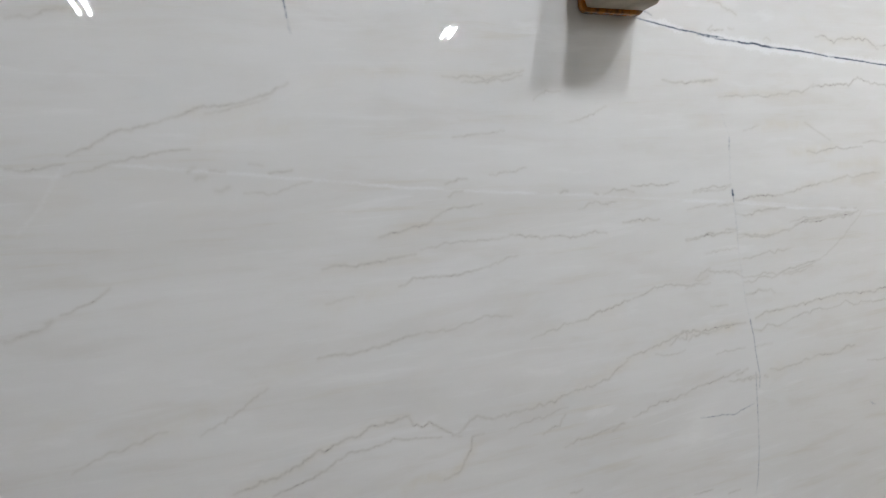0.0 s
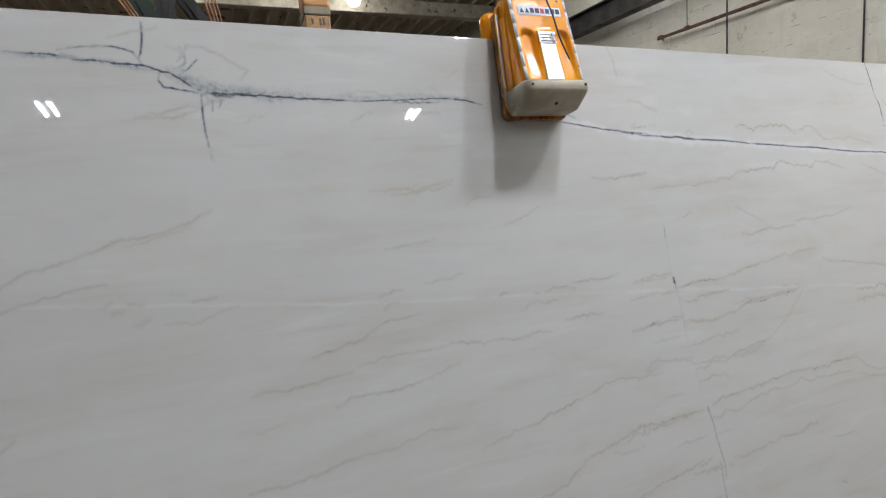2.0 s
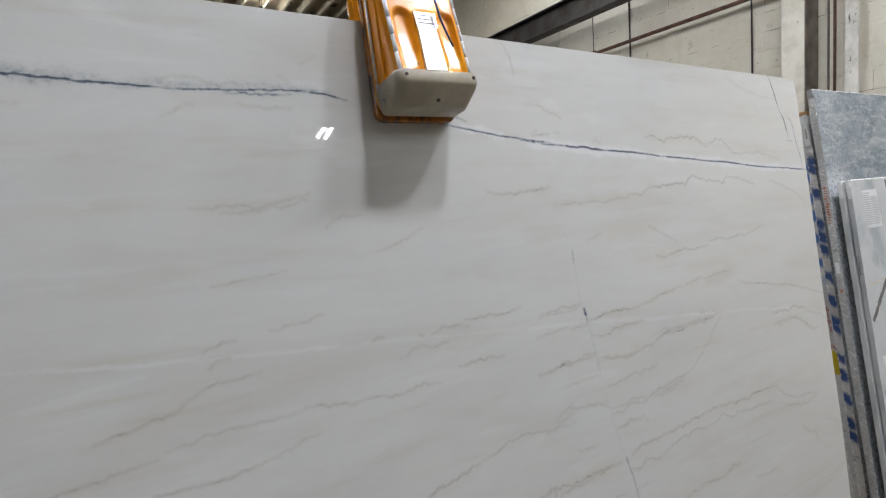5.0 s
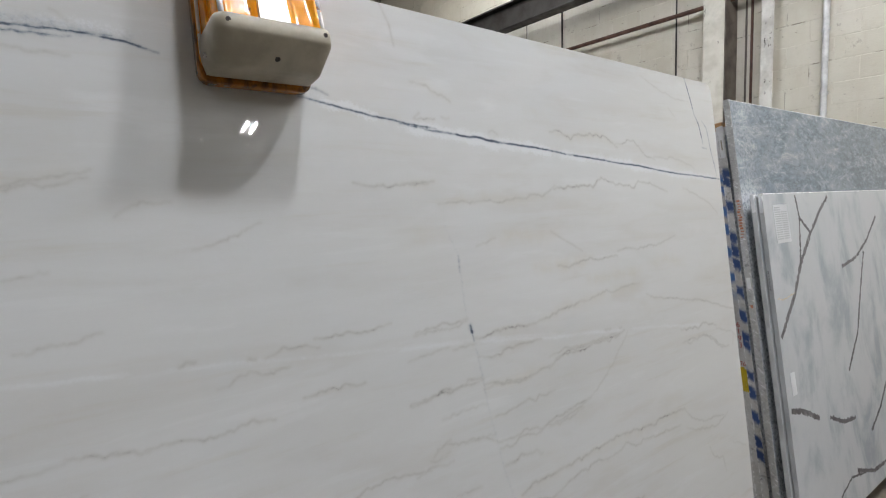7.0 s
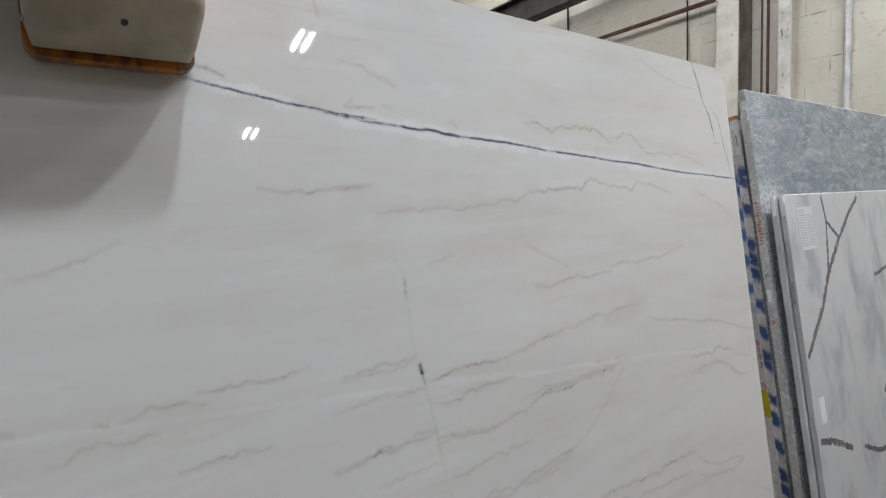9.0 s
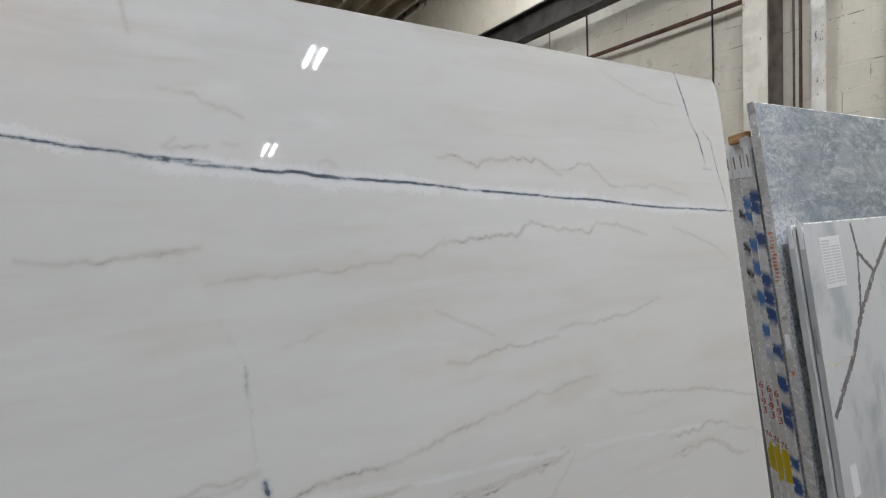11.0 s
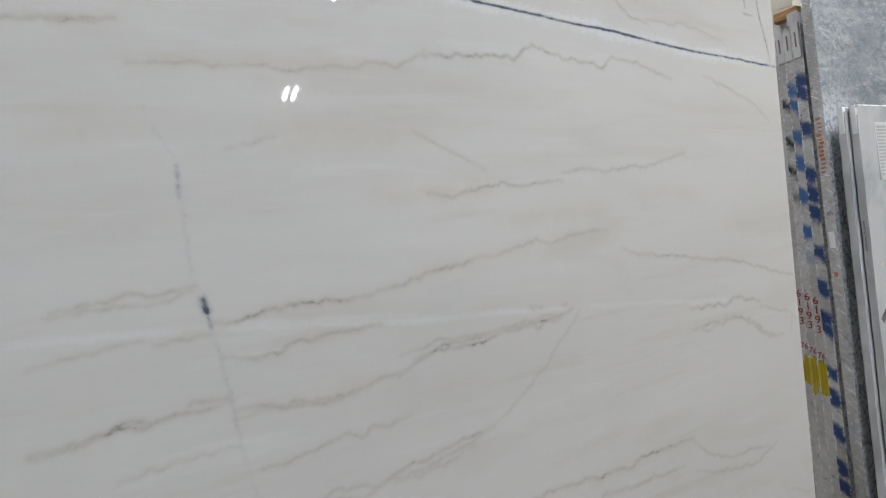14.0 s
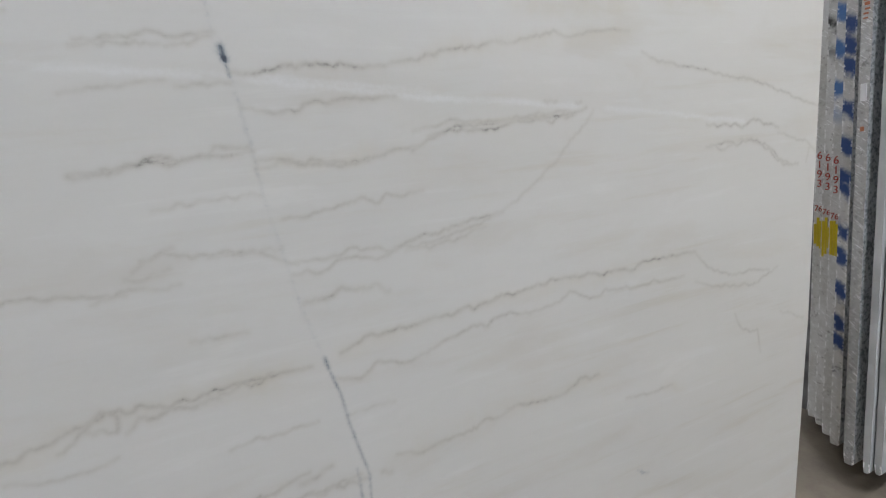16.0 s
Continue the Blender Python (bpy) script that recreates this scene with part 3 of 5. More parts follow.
vein(HAZE, 0.015, 0.4, 0.003, (0.715, 0.086), (0.806, 0.093), (0.909, 0.071))
vein(WARM, 0.0055, 0.7, 0.003, (0.006, -0.022), (0.056, -0.021), (0.119, -0.013), (0.163, -0.019), (0.204, -0.015))
vein(WARM, 0.005, 0.55, 0.003, (0.204, -0.015), (0.247, -0.01), (0.293, -0.002), (0.333, 0.006), (0.396, 0.014))
vein(WARM, 0.0045, 0.4, 0.003, (0.396, 0.014), (0.453, 0.017), (0.539, 0.025), (0.651, 0.034))
vein(HAZE, 0.016, 0.45, 0.003, (0.238, -0.008), (0.333, 0.006), (0.453, 0.017), (0.65, 0.032))
vein(WARM, 0.0045, 0.5, 0.003, (0.68, -0.004), (0.716, -0.016), (0.846, -0.036), (0.88, -0.046), (0.974, -0.06), (1.076, -0.079), (1.194, -0.121))
vein(WARM, 0.005, 0.7, 0.004, (0.839, -0.136), (0.95, -0.148), (0.972, -0.14), (1.053, -0.156))
vein(WARM, 0.0035, 0.35, 0.003, (1.052, -0.162), (1.157, -0.199), (1.191, -0.233))
vein(WARM, 0.004, 0.55, 0.004, (0.847, -0.174), (0.942, -0.176), (1.03, -0.2), (1.066, -0.227), (1.12, -0.241))
vein(WARM, 0.005, 0.75, 0.003, (0.259, -0.116), (0.273, -0.111), (0.315, -0.11), (0.366, -0.108), (0.421, -0.102))
vein(WARM, 0.005, 0.7, 0.003, (0.421, -0.102), (0.492, -0.097), (0.551, -0.089))
vein(WARM, 0.005, 0.7, 0.002, (0.468, -0.075), (0.49, -0.076))
vein(WARM, 0.005, 0.6, 0.002, (0.53, -0.081), (0.54, -0.08))
vein(WHITE, 0.007, 0.46, 0.001, (-1.514, 0.141), (-1.386, 0.126), (-1.242, 0.108), (-1.082, 0.085), (-0.9, 0.065), (-0.641, 0.039))
vein(WHITE, 0.007, 0.42, 0.001, (-0.641, 0.039), (-0.452, 0.022), (-0.272, 0.003), (-0.017, -0.021), (0.301, -0.056))
vein(WHITE, 0.008, 0.46, 0.001, (-0.003, -0.024), (0.066, -0.033), (0.152, -0.046), (0.267, -0.06), (0.399, -0.073), (0.565, -0.09))
vein(WHITE, 0.008, 0.46, 0.001, (-0.215, -0.006), (-0.157, -0.011), (-0.088, -0.017), (-0.003, -0.024))
vein(WHITE, 0.008, 0.46, 0.001, (0.565, -0.09), (0.735, -0.109), (0.97, -0.139))
vein(HAZE, 0.02, 0.35, 0.004, (-1.504, 0.255), (-1.435, 0.259), (-1.371, 0.268), (-1.327, 0.288))
vein(WARM, 0.004, 0.3, 0.003, (-1.453, 0.256), (-1.371, 0.268), (-1.322, 0.291))
vein(HAZE, 0.016, 0.3, 0.004, (-1.493, 0.194), (-1.44, 0.206), (-1.376, 0.221), (-1.259, 0.228))
vein(WARM, 0.006, 0.55, 0.004, (-1.498, 0.14), (-1.486, 0.145))
vein(WARM, 0.005, 0.6, 0.003, (-1.455, 0.139), (-1.425, 0.136))
vein(WARM, 0.007, 0.55, 0.004, (-1.484, 0.122), (-1.465, 0.13))
vein(WARM, 0.008, 0.4, 0.005, (-1.446, 0.098), (-1.42, 0.099))
vein(WARM, 0.005, 0.6, 0.003, (-1.334, 0.125), (-1.31, 0.125), (-1.285, 0.133))
vein(WARM, 0.005, 0.4, 0.003, (-1.374, 0.146), (-1.346, 0.145))
vein(WARM, 0.004, 0.35, 0.003, (-1.39, 0.086), (-1.323, 0.092), (-1.243, 0.104))
vein(WARM, 0.005, 0.65, 0.003, (-0.921, 0.078), (-0.897, 0.083), (-0.863, 0.091))
vein(WARM, 0.0045, 0.6, 0.003, (-0.915, 0.051), (-0.9, 0.062), (-0.876, 0.064))
vein(WARM, 0.004, 0.45, 0.003, (-0.8, 0.097), (-0.742, 0.104), (-0.696, 0.112))
vein(WARM, 0.0035, 0.4, 0.003, (-0.894, 0.195), (-0.853, 0.202), (-0.754, 0.207))
vein(WARM, 0.0055, 0.6, 0.003, (-1.097, -0.034), (-1.038, -0.026), (-0.987, -0.013), (-0.94, 0.009))
vein(WARM, 0.0045, 0.5, 0.003, (-0.94, 0.009), (-0.893, 0.019), (-0.825, 0.025))
vein(HAZE, 0.018, 0.3, 0.003, (-1.097, -0.034), (-0.987, -0.013), (-0.94, 0.009))
vein(WARM, 0.0055, 0.5, 0.003, (-1.236, -0.101), (-1.161, -0.101), (-1.082, -0.095), (-1.01, -0.09))
vein(WARM, 0.0035, 0.35, 0.003, (-0.996, -0.079), (-0.919, -0.068), (-0.811, -0.066), (-0.754, -0.063))
vein(HAZE, 0.02, 0.35, 0.003, (-1.236, -0.107), (-1.128, -0.098), (-1.01, -0.09))
vein(WARM, 0.005, 0.6, 0.003, (-0.753, -0.061), (-0.688, -0.071), (-0.65, -0.074))
vein(WARM, 0.006, 0.6, 0.002, (-0.7, -0.069), (-0.678, -0.073))
vein(WARM, 0.004, 0.55, 0.003, (-0.651, -0.076), (-0.556, -0.083), (-0.454, -0.079))
vein(WARM, 0.0045, 0.65, 0.003, (-0.399, -0.056), (-0.341, -0.056), (-0.275, -0.053))
vein(WARM, 0.005, 0.55, 0.003, (-1.056, -0.164), (-1.018, -0.151), (-0.982, -0.151), (-0.905, -0.151), (-0.837, -0.143))
vein(WARM, 0.004, 0.4, 0.003, (-0.837, -0.143), (-0.763, -0.121), (-0.733, -0.117))
vein(HAZE, 0.018, 0.35, 0.003, (-1.255, -0.178), (-1.193, -0.184), (-1.17, -0.173), (-1.057, -0.167))
vein(WARM, 0.004, 0.3, 0.003, (-1.235, -0.182), (-1.17, -0.173))
vein(WARM, 0.006, 0.75, 0.002, (-0.596, 0.042), (-0.574, 0.041))
vein(WARM, 0.005, 0.7, 0.002, (-0.489, 0.031), (-0.478, 0.03))
vein(WARM, 0.0045, 0.6, 0.003, (-0.46, 0.029), (-0.405, 0.036), (-0.36, 0.033))
vein(WARM, 0.004, 0.6, 0.003, (-0.368, 0.041), (-0.293, 0.041), (-0.203, 0.048))
vein(WARM, 0.004, 0.45, 0.003, (-0.543, -0.009), (-0.507, 0.004), (-0.42, 0.004))
vein(WARM, 0.0045, 0.55, 0.003, (-0.148, 0.018), (-0.084, 0.022), (-0.006, 0.027))
vein(WARM, 0.0055, 0.65, 0.003, (-0.179, -0.125), (-0.094, -0.119), (0.018, -0.113))
vein(WARM, 0.005, 0.55, 0.003, (0.019, -0.128), (0.105, -0.139), (0.166, -0.14))
vein(WARM, 0.004, 0.4, 0.003, (0.237, -0.105), (0.343, -0.099), (0.542, -0.09))
vein(DARK, 0.009, 1.5, 0.0005, (-0.001, 0.01), (0.002, -0.005))
vein(DARK, 0.003, 0.8, 0.0005, (0.001, 0), (0.003, -0.014), (0.005, -0.024))
vein(DARK, 0.004, 0.12, 0.001, (0.007, -0.03), (0.011, -0.061), (0.015, -0.095), (0.019, -0.137), (0.024, -0.184))
vein(DARK, 0.003, 0.07, 0.001, (0.024, -0.184), (0.034, -0.247), (0.05, -0.335), (0.065, -0.391))
vein(DARK, 0.006, 0.95, 0.0005, (0.069, -0.4), (0.072, -0.417))
vein(DARK, 0.0035, 0.5, 0.001, (0.071, -0.413), (0.084, -0.458), (0.09, -0.503), (0.1, -0.55), (0.11, -0.594))
vein(DARK, 0.0035, 0.5, 0.001, (0.109, -0.591), (0.107, -0.627))
vein(DARK, 0.003, 0.4, 0.001, (0.092, -0.575), (0.096, -0.651), (0.101, -0.746))
vein(DARK, 0.003, 0.3, 0.001, (0.101, -0.746), (0.105, -0.843), (0.1, -0.938), (0.09, -0.987))
vein(DARK, 0.004, 0.08, 0.001, (-0.009, 0.172), (-0.009, 0.135), (-0.011, 0.083), (-0.009, 0.044), (-0.007, 0.02))
vein(DARK, 0.003, 0.06, 0.001, (-0.038, 0.238), (-0.024, 0.2), (-0.01, 0.175))
vein(DARK, 0.0035, 0.55, 0.001, (-0.011, 0.17), (-0.012, 0.132))
vein(WARM, 0.0055, 0.7, 0.003, (-0.179, -0.129), (-0.146, -0.125), (-0.116, -0.123), (-0.098, -0.119), (-0.072, -0.126), (-0.053, -0.118))
vein(WARM, 0.005, 0.75, 0.003, (-0.04, -0.115), (-0.026, -0.112), (-0.011, -0.116), (0.013, -0.111))
vein(WARM, 0.004, 0.4, 0.003, (-0.153, 0.012), (-0.11, 0.016), (-0.065, 0.017))
vein(WARM, 0.0045, 0.55, 0.003, (-0.06, 0.012), (-0.036, 0.017), (-0.011, 0.024))
vein(WARM, 0.0045, 0.5, 0.002, (-0.056, -0.033), (-0.032, -0.031), (0.003, -0.03))
vein(WARM, 0.004, 0.3, 0.002, (-0.172, -0.038), (-0.13, -0.032), (-0.067, -0.025))
vein(WARM, 0.005, 0.5, 0.003, (0.011, -0.062), (0.061, -0.065), (0.135, -0.06), (0.216, -0.055))
vein(HAZE, 0.014, 0.4, 0.003, (0.019, -0.137), (0.058, -0.135), (0.124, -0.136), (0.207, -0.126))
vein(WARM, 0.005, 0.5, 0.003, (0.019, -0.137), (0.058, -0.135), (0.124, -0.136), (0.207, -0.126), (0.25, -0.124))
vein(WARM, 0.005, 0.7, 0.003, (0.232, -0.131), (0.26, -0.113), (0.298, -0.108), (0.346, -0.103), (0.386, -0.104))
vein(WARM, 0.004, 0.5, 0.003, (0.386, -0.102), (0.45, -0.099), (0.506, -0.096), (0.551, -0.089))
vein(WARM, 0.004, 0.35, 0.003, (-0.105, -0.176), (-0.067, -0.169), (0.017, -0.168))
vein(WARM, 0.004, 0.4, 0.003, (0.041, -0.2), (0.085, -0.199), (0.132, -0.196), (0.242, -0.192))
vein(WARM, 0.004, 0.26, 0.003, (0.565, -0.095), (0.539, -0.125), (0.501, -0.159), (0.453, -0.19), (0.406, -0.221), (0.373, -0.236))
vein(WARM, 0.005, 0.55, 0.003, (0.373, -0.236), (0.322, -0.24), (0.281, -0.252), (0.225, -0.26), (0.171, -0.273))
vein(WARM, 0.004, 0.45, 0.003, (0.171, -0.275), (0.121, -0.274), (0.096, -0.282), (0.044, -0.277))
vein(WARM, 0.004, 0.35, 0.003, (0.34, -0.256), (0.28, -0.269), (0.205, -0.273))
vein(WARM, 0.005, 0.5, 0.004, (-0.126, -0.23), (-0.106, -0.22), (-0.091, -0.218))
vein(WARM, 0.005, 0.4, 0.004, (-0.146, -0.249), (-0.117, -0.248), (-0.098, -0.245))
vein(WARM, 0.004, 0.35, 0.003, (-0.183, -0.268), (-0.138, -0.268), (-0.089, -0.261))
vein(WARM, 0.004, 0.35, 0.003, (-0.054, -0.239), (-0.008, -0.242), (0.035, -0.24))
vein(WARM, 0.006, 0.5, 0.004, (0.052, -0.32), (0.091, -0.32), (0.116, -0.313), (0.136, -0.315))
vein(WARM, 0.006, 0.3, 0.004, (0.136, -0.315), (0.173, -0.325))
vein(WARM, 0.005, 0.4, 0.003, (-0.089, -0.339), (-0.07, -0.341), (-0.023, -0.34))
vein(HAZE, 0.012, 0.25, 0.003, (-0.123, -0.352), (-0.09, -0.341), (-0.03, -0.339))
vein(WARM, 0.0055, 0.65, 0.003, (0.092, -0.4), (0.122, -0.389), (0.165, -0.389), (0.21, -0.385), (0.229, -0.382))
vein(WARM, 0.0055, 0.6, 0.003, (0.229, -0.382), (0.287, -0.38), (0.37, -0.373), (0.437, -0.37), (0.496, -0.367))
vein(WARM, 0.0055, 0.6, 0.003, (0.496, -0.367), (0.558, -0.377), (0.597, -0.371), (0.68, -0.376), (0.738, -0.372), (0.8, -0.376))
vein(HAZE, 0.014, 0.3, 0.003, (0.092, -0.4), (0.229, -0.382), (0.37, -0.373), (0.558, -0.377), (0.8, -0.376))
vein(WARM, 0.005, 0.5, 0.003, (0.083, -0.434), (0.115, -0.44), (0.143, -0.424), (0.177, -0.433), (0.223, -0.429))
vein(WARM, 0.005, 0.5, 0.003, (0.223, -0.429), (0.263, -0.418), (0.293, -0.411), (0.324, -0.413), (0.367, -0.403), (0.41, -0.41))
vein(WARM, 0.004, 0.45, 0.003, (0.41, -0.41), (0.469, -0.406), (0.494, -0.391), (0.542, -0.414), (0.595, -0.405), (0.767, -0.414))
vein(WARM, 0.004, 0.45, 0.003, (0.8, -0.375), (0.831, -0.406), (0.897, -0.435), (1.023, -0.454))
vein(WARM, 0.004, 0.4, 0.003, (0.798, -0.436), (0.896, -0.463), (0.967, -0.47), (1.052, -0.449))
vein(WARM, 0.0035, 0.35, 0.003, (0.913, -0.526), (0.93, -0.56), (0.985, -0.574), (0.994, -0.627))
vein(WARM, 0.0035, 0.3, 0.003, (1.062, -0.546), (1.144, -0.585))
vein(HAZE, 0.014, 0.55, 0.004, (-0.294, -0.436), (-0.268, -0.437), (-0.246, -0.433))
vein(HAZE, 0.012, 0.6, 0.004, (-0.162, -0.406), (-0.154, -0.409))
vein(WARM, 0.005, 0.55, 0.004, (-0.244, -0.435), (-0.228, -0.423), (-0.213, -0.414), (-0.197, -0.405), (-0.181, -0.407), (-0.184, -0.421), (-0.216, -0.416))
vein(WARM, 0.0055, 0.6, 0.003, (-0.175, -0.429), (-0.159, -0.418), (-0.128, -0.415), (-0.103, -0.421), (-0.069, -0.415))
vein(HAZE, 0.022, 0.6, 0.005, (-0.076, -0.414), (-0.048, -0.413), (-0.006, -0.411), (0.017, -0.408))
vein(WARM, 0.0045, 0.5, 0.004, (-0.069, -0.415), (-0.028, -0.417), (-0.006, -0.411), (0.017, -0.408))
vein(HAZE, 0.014, 0.35, 0.003, (0.017, -0.408), (0.062, -0.41))
vein(WARM, 0.0045, 0.35, 0.003, (-0.298, -0.455), (-0.262, -0.46), (-0.224, -0.46), (-0.189, -0.459))
vein(WARM, 0.0045, 0.45, 0.003, (-0.068, -0.491), (-0.039, -0.485), (0.006, -0.484), (0.048, -0.485))
vein(WARM, 0.0035, 0.25, 0.002, (0.091, -0.495), (0.161, -0.49))
vein(WARM, 0.005, 0.45, 0.004, (0.154, -0.577), (0.205, -0.583), (0.245, -0.573), (0.297, -0.566), (0.351, -0.563))
vein(WARM, 0.006, 0.5, 0.003, (0.351, -0.563), (0.407, -0.571), (0.468, -0.568))
vein(WARM, 0.006, 0.55, 0.003, (0.468, -0.568), (0.506, -0.553), (0.545, -0.554))
vein(HAZE, 0.022, 0.3, 0.003, (0.15, -0.575), (0.298, -0.561), (0.419, -0.571), (0.545, -0.554))
vein(WARM, 0.007, 0.65, 0.004, (0.013, -0.564), (0.033, -0.561), (0.057, -0.561))
vein(WARM, 0.006, 0.55, 0.004, (0.017, -0.588), (0.062, -0.588), (0.103, -0.592))
vein(WARM, 0.006, 0.6, 0.003, (0.129, -0.597), (0.142, -0.599))
vein(WARM, 0.005, 0.4, 0.003, (0.609, -0.619), (0.667, -0.624), (0.727, -0.628))
vein(HAZE, 0.012, 0.55, 0.003, (0.712, -0.623), (0.75, -0.646))
vein(DARK, 0.007, 0.35, 0.002, (0.629, -0.776), (0.655, -0.789))
vein(WARM, 0.004, 0.35, 0.003, (0.837, -0.176), (0.885, -0.184), (0.935, -0.173))
vein(WARM, 0.004, 0.5, 0.003, (0.935, -0.173), (1.005, -0.183), (1.046, -0.207), (1.07, -0.233), (1.119, -0.236))
vein(WARM, 0.003, 0.35, 0.002, (1.158, -0.205), (1.148, -0.235))
vein(WARM, 0.006, 0.55, 0.003, (-1.86, -0.178), (-1.821, -0.169), (-1.784, -0.152))
vein(WARM, 0.007, 0.6, 0.002, (-1.788, -0.153), (-1.778, -0.15))
vein(WARM, 0.004, 0.55, 0.003, (-1.761, -0.138), (-1.7, -0.12), (-1.669, -0.093))
vein(HAZE, 0.014, 0.2, 0.003, (-1.669, -0.093), (-1.613, -0.077), (-1.516, -0.072))
vein(HAZE, 0.022, 0.35, 0.004, (-1.685, -0.44), (-1.607, -0.419), (-1.549, -0.393), (-1.479, -0.381))
vein(WARM, 0.0045, 0.4, 0.003, (-1.78, -0.473), (-1.716, -0.442), (-1.674, -0.436), (-1.596, -0.419))
vein(HAZE, 0.018, 0.25, 0.003, (-1.868, -0.398), (-1.808, -0.37), (-1.746, -0.353))
vein(WARM, 0.0035, 0.3, 0.003, (-1.532, -0.441), (-1.459, -0.408), (-1.382, -0.36))
vein(HAZE, 0.02, 0.3, 0.003, (-1.419, -0.373), (-1.355, -0.331), (-1.265, -0.32))
vein(WARM, 0.0055, 0.5, 0.003, (-1.264, -0.313), (-1.158, -0.31), (-1.073, -0.295), (-1.014, -0.285))
vein(WARM, 0.0045, 0.35, 0.003, (-1.014, -0.285), (-0.925, -0.284), (-0.83, -0.268), (-0.758, -0.278))
vein(WARM, 0.0055, 0.6, 0.004, (-1.477, -0.591), (-1.415, -0.582), (-1.337, -0.559), (-1.243, -0.532), (-1.159, -0.5), (-1.056, -0.493))
vein(WARM, 0.005, 0.55, 0.003, (-1.393, -0.618), (-1.288, -0.592), (-1.205, -0.555), (-1.106, -0.541), (-0.974, -0.562))
vein(HAZE, 0.014, 0.4, 0.003, (-1.477, -0.591), (-1.337, -0.559), (-1.159, -0.5), (-1.056, -0.493))
vein(WARM, 0.005, 0.5, 0.004, (-1.056, -0.496), (-1.046, -0.524), (-1.001, -0.522), (-0.943, -0.561), (-0.92, -0.569))
vein(WARM, 0.006, 0.55, 0.004, (-0.943, -0.568), (-0.911, -0.552), (-0.878, -0.532), (-0.831, -0.546), (-0.747, -0.539))
vein(HAZE, 0.016, 0.55, 0.004, (-1.08, -0.68), (-1.011, -0.659), (-0.95, -0.674), (-0.9, -0.632), (-0.866, -0.593))
vein(WARM, 0.005, 0.5, 0.004, (-0.974, -0.676), (-0.926, -0.664), (-0.896, -0.617), (-0.89, -0.588), (-0.857, -0.582))
vein(WARM, 0.005, 0.5, 0.004, (-0.747, -0.539), (-0.643, -0.528), (-0.57, -0.517), (-0.458, -0.497), (-0.398, -0.457))
vein(WARM, 0.005, 0.55, 0.004, (-0.398, -0.453), (-0.318, -0.439), (-0.215, -0.418), (-0.194, -0.404), (-0.086, -0.411), (0.05, -0.407))
vein(HAZE, 0.016, 0.35, 0.004, (-0.747, -0.539), (-0.57, -0.517), (-0.398, -0.457), (-0.194, -0.407), (0.05, -0.403))
vein(WARM, 0.005, 0.5, 0.004, (-0.614, -0.677), (-0.521, -0.655), (-0.444, -0.647))
vein(WARM, 0.007, 0.75, 0.003, (-0.454, -0.652), (-0.414, -0.643))
vein(WARM, 0.005, 0.5, 0.004, (-0.384, -0.629), (-0.282, -0.611), (-0.187, -0.598))
vein(WARM, 0.005, 0.6, 0.003, (-0.193, -0.596), (-0.154, -0.586), (-0.066, -0.575), (0.026, -0.555))
vein(WARM, 0.0045, 0.5, 0.003, (-0.02, -0.588), (0.097, -0.585))
vein(WARM, 0.004, 0.4, 0.003, (-0.783, -0.583), (-0.698, -0.573), (-0.6, -0.561))
vein(WARM, 0.005, 0.5, 0.003, (-0.682, -0.617), (-0.629, -0.604), (-0.609, -0.575))
vein(WARM, 0.005, 0.7, 0.003, (-0.562, -0.317), (-0.45, -0.297), (-0.383, -0.285))
vein(WARM, 0.004, 0.45, 0.003, (-0.373, -0.275), (-0.273, -0.257), (-0.148, -0.263))
vein(WARM, 0.004, 0.35, 0.003, (-0.703, -0.344), (-0.562, -0.321))
vein(HAZE, 0.016, 0.2, 0.003, (-0.703, -0.344), (-0.412, -0.298))
vein(WARM, 0.0045, 0.45, 0.003, (-0.137, -0.239), (-0.105, -0.222), (-0.017, -0.235), (0.051, -0.264))
vein(WARM, 0.004, 0.4, 0.003, (0.051, -0.26), (0.169, -0.264), (0.293, -0.265), (0.369, -0.239))
vein(WARM, 0.006, 0.7, 0.003, (-0.602, -0.811), (-0.565, -0.81))
vein(WARM, 0.005, 0.65, 0.003, (-0.161, -0.93), (-0.089, -0.926))
vein(WARM, 0.005, 0.6, 0.003, (-0.025, -0.958), (0.023, -0.954))
vein(DARK, 0.004, 0.4, 0.002, (-0.134, -0.683), (0.001, -0.698), (0.084, -0.677))
vein(WARM, 0.005, 0.4, 0.003, (-1.783, 0.44), (-1.728, 0.453), (-1.685, 0.463))
vein(WARM, 0.005, 0.5, 0.003, (-1.714, 0.18), (-1.664, 0.197), (-1.621, 0.221), (-1.537, 0.246))
vein(WARM, 0.0055, 0.5, 0.003, (-1.537, 0.246), (-1.47, 0.268), (-1.38, 0.284), (-1.277, 0.317))
vein(HAZE, 0.016, 0.3, 0.003, (-1.234, 0.327), (-1.132, 0.341), (-0.983, 0.351))
vein(WARM, 0.0045, 0.55, 0.003, (-1.818, 0.16), (-1.763, 0.16), (-1.72, 0.166))
vein(WARM, 0.004, 0.45, 0.003, (-1.724, 0.136), (-1.669, 0.152), (-1.627, 0.169), (-1.49, 0.183))
vein(WHITE, 0.008, 0.35, 0.002, (-1.837, 0.006), (-1.773, 0.078), (-1.715, 0.169), (-1.67, 0.223))
vein(HAZE, 0.016, 0.3, 0.003, (-1.488, 0.201), (-1.385, 0.228), (-1.302, 0.244))
vein(HAZE, 0.016, 0.4, 0.003, (-0.92, 0.339), (-0.809, 0.336), (-0.699, 0.355))
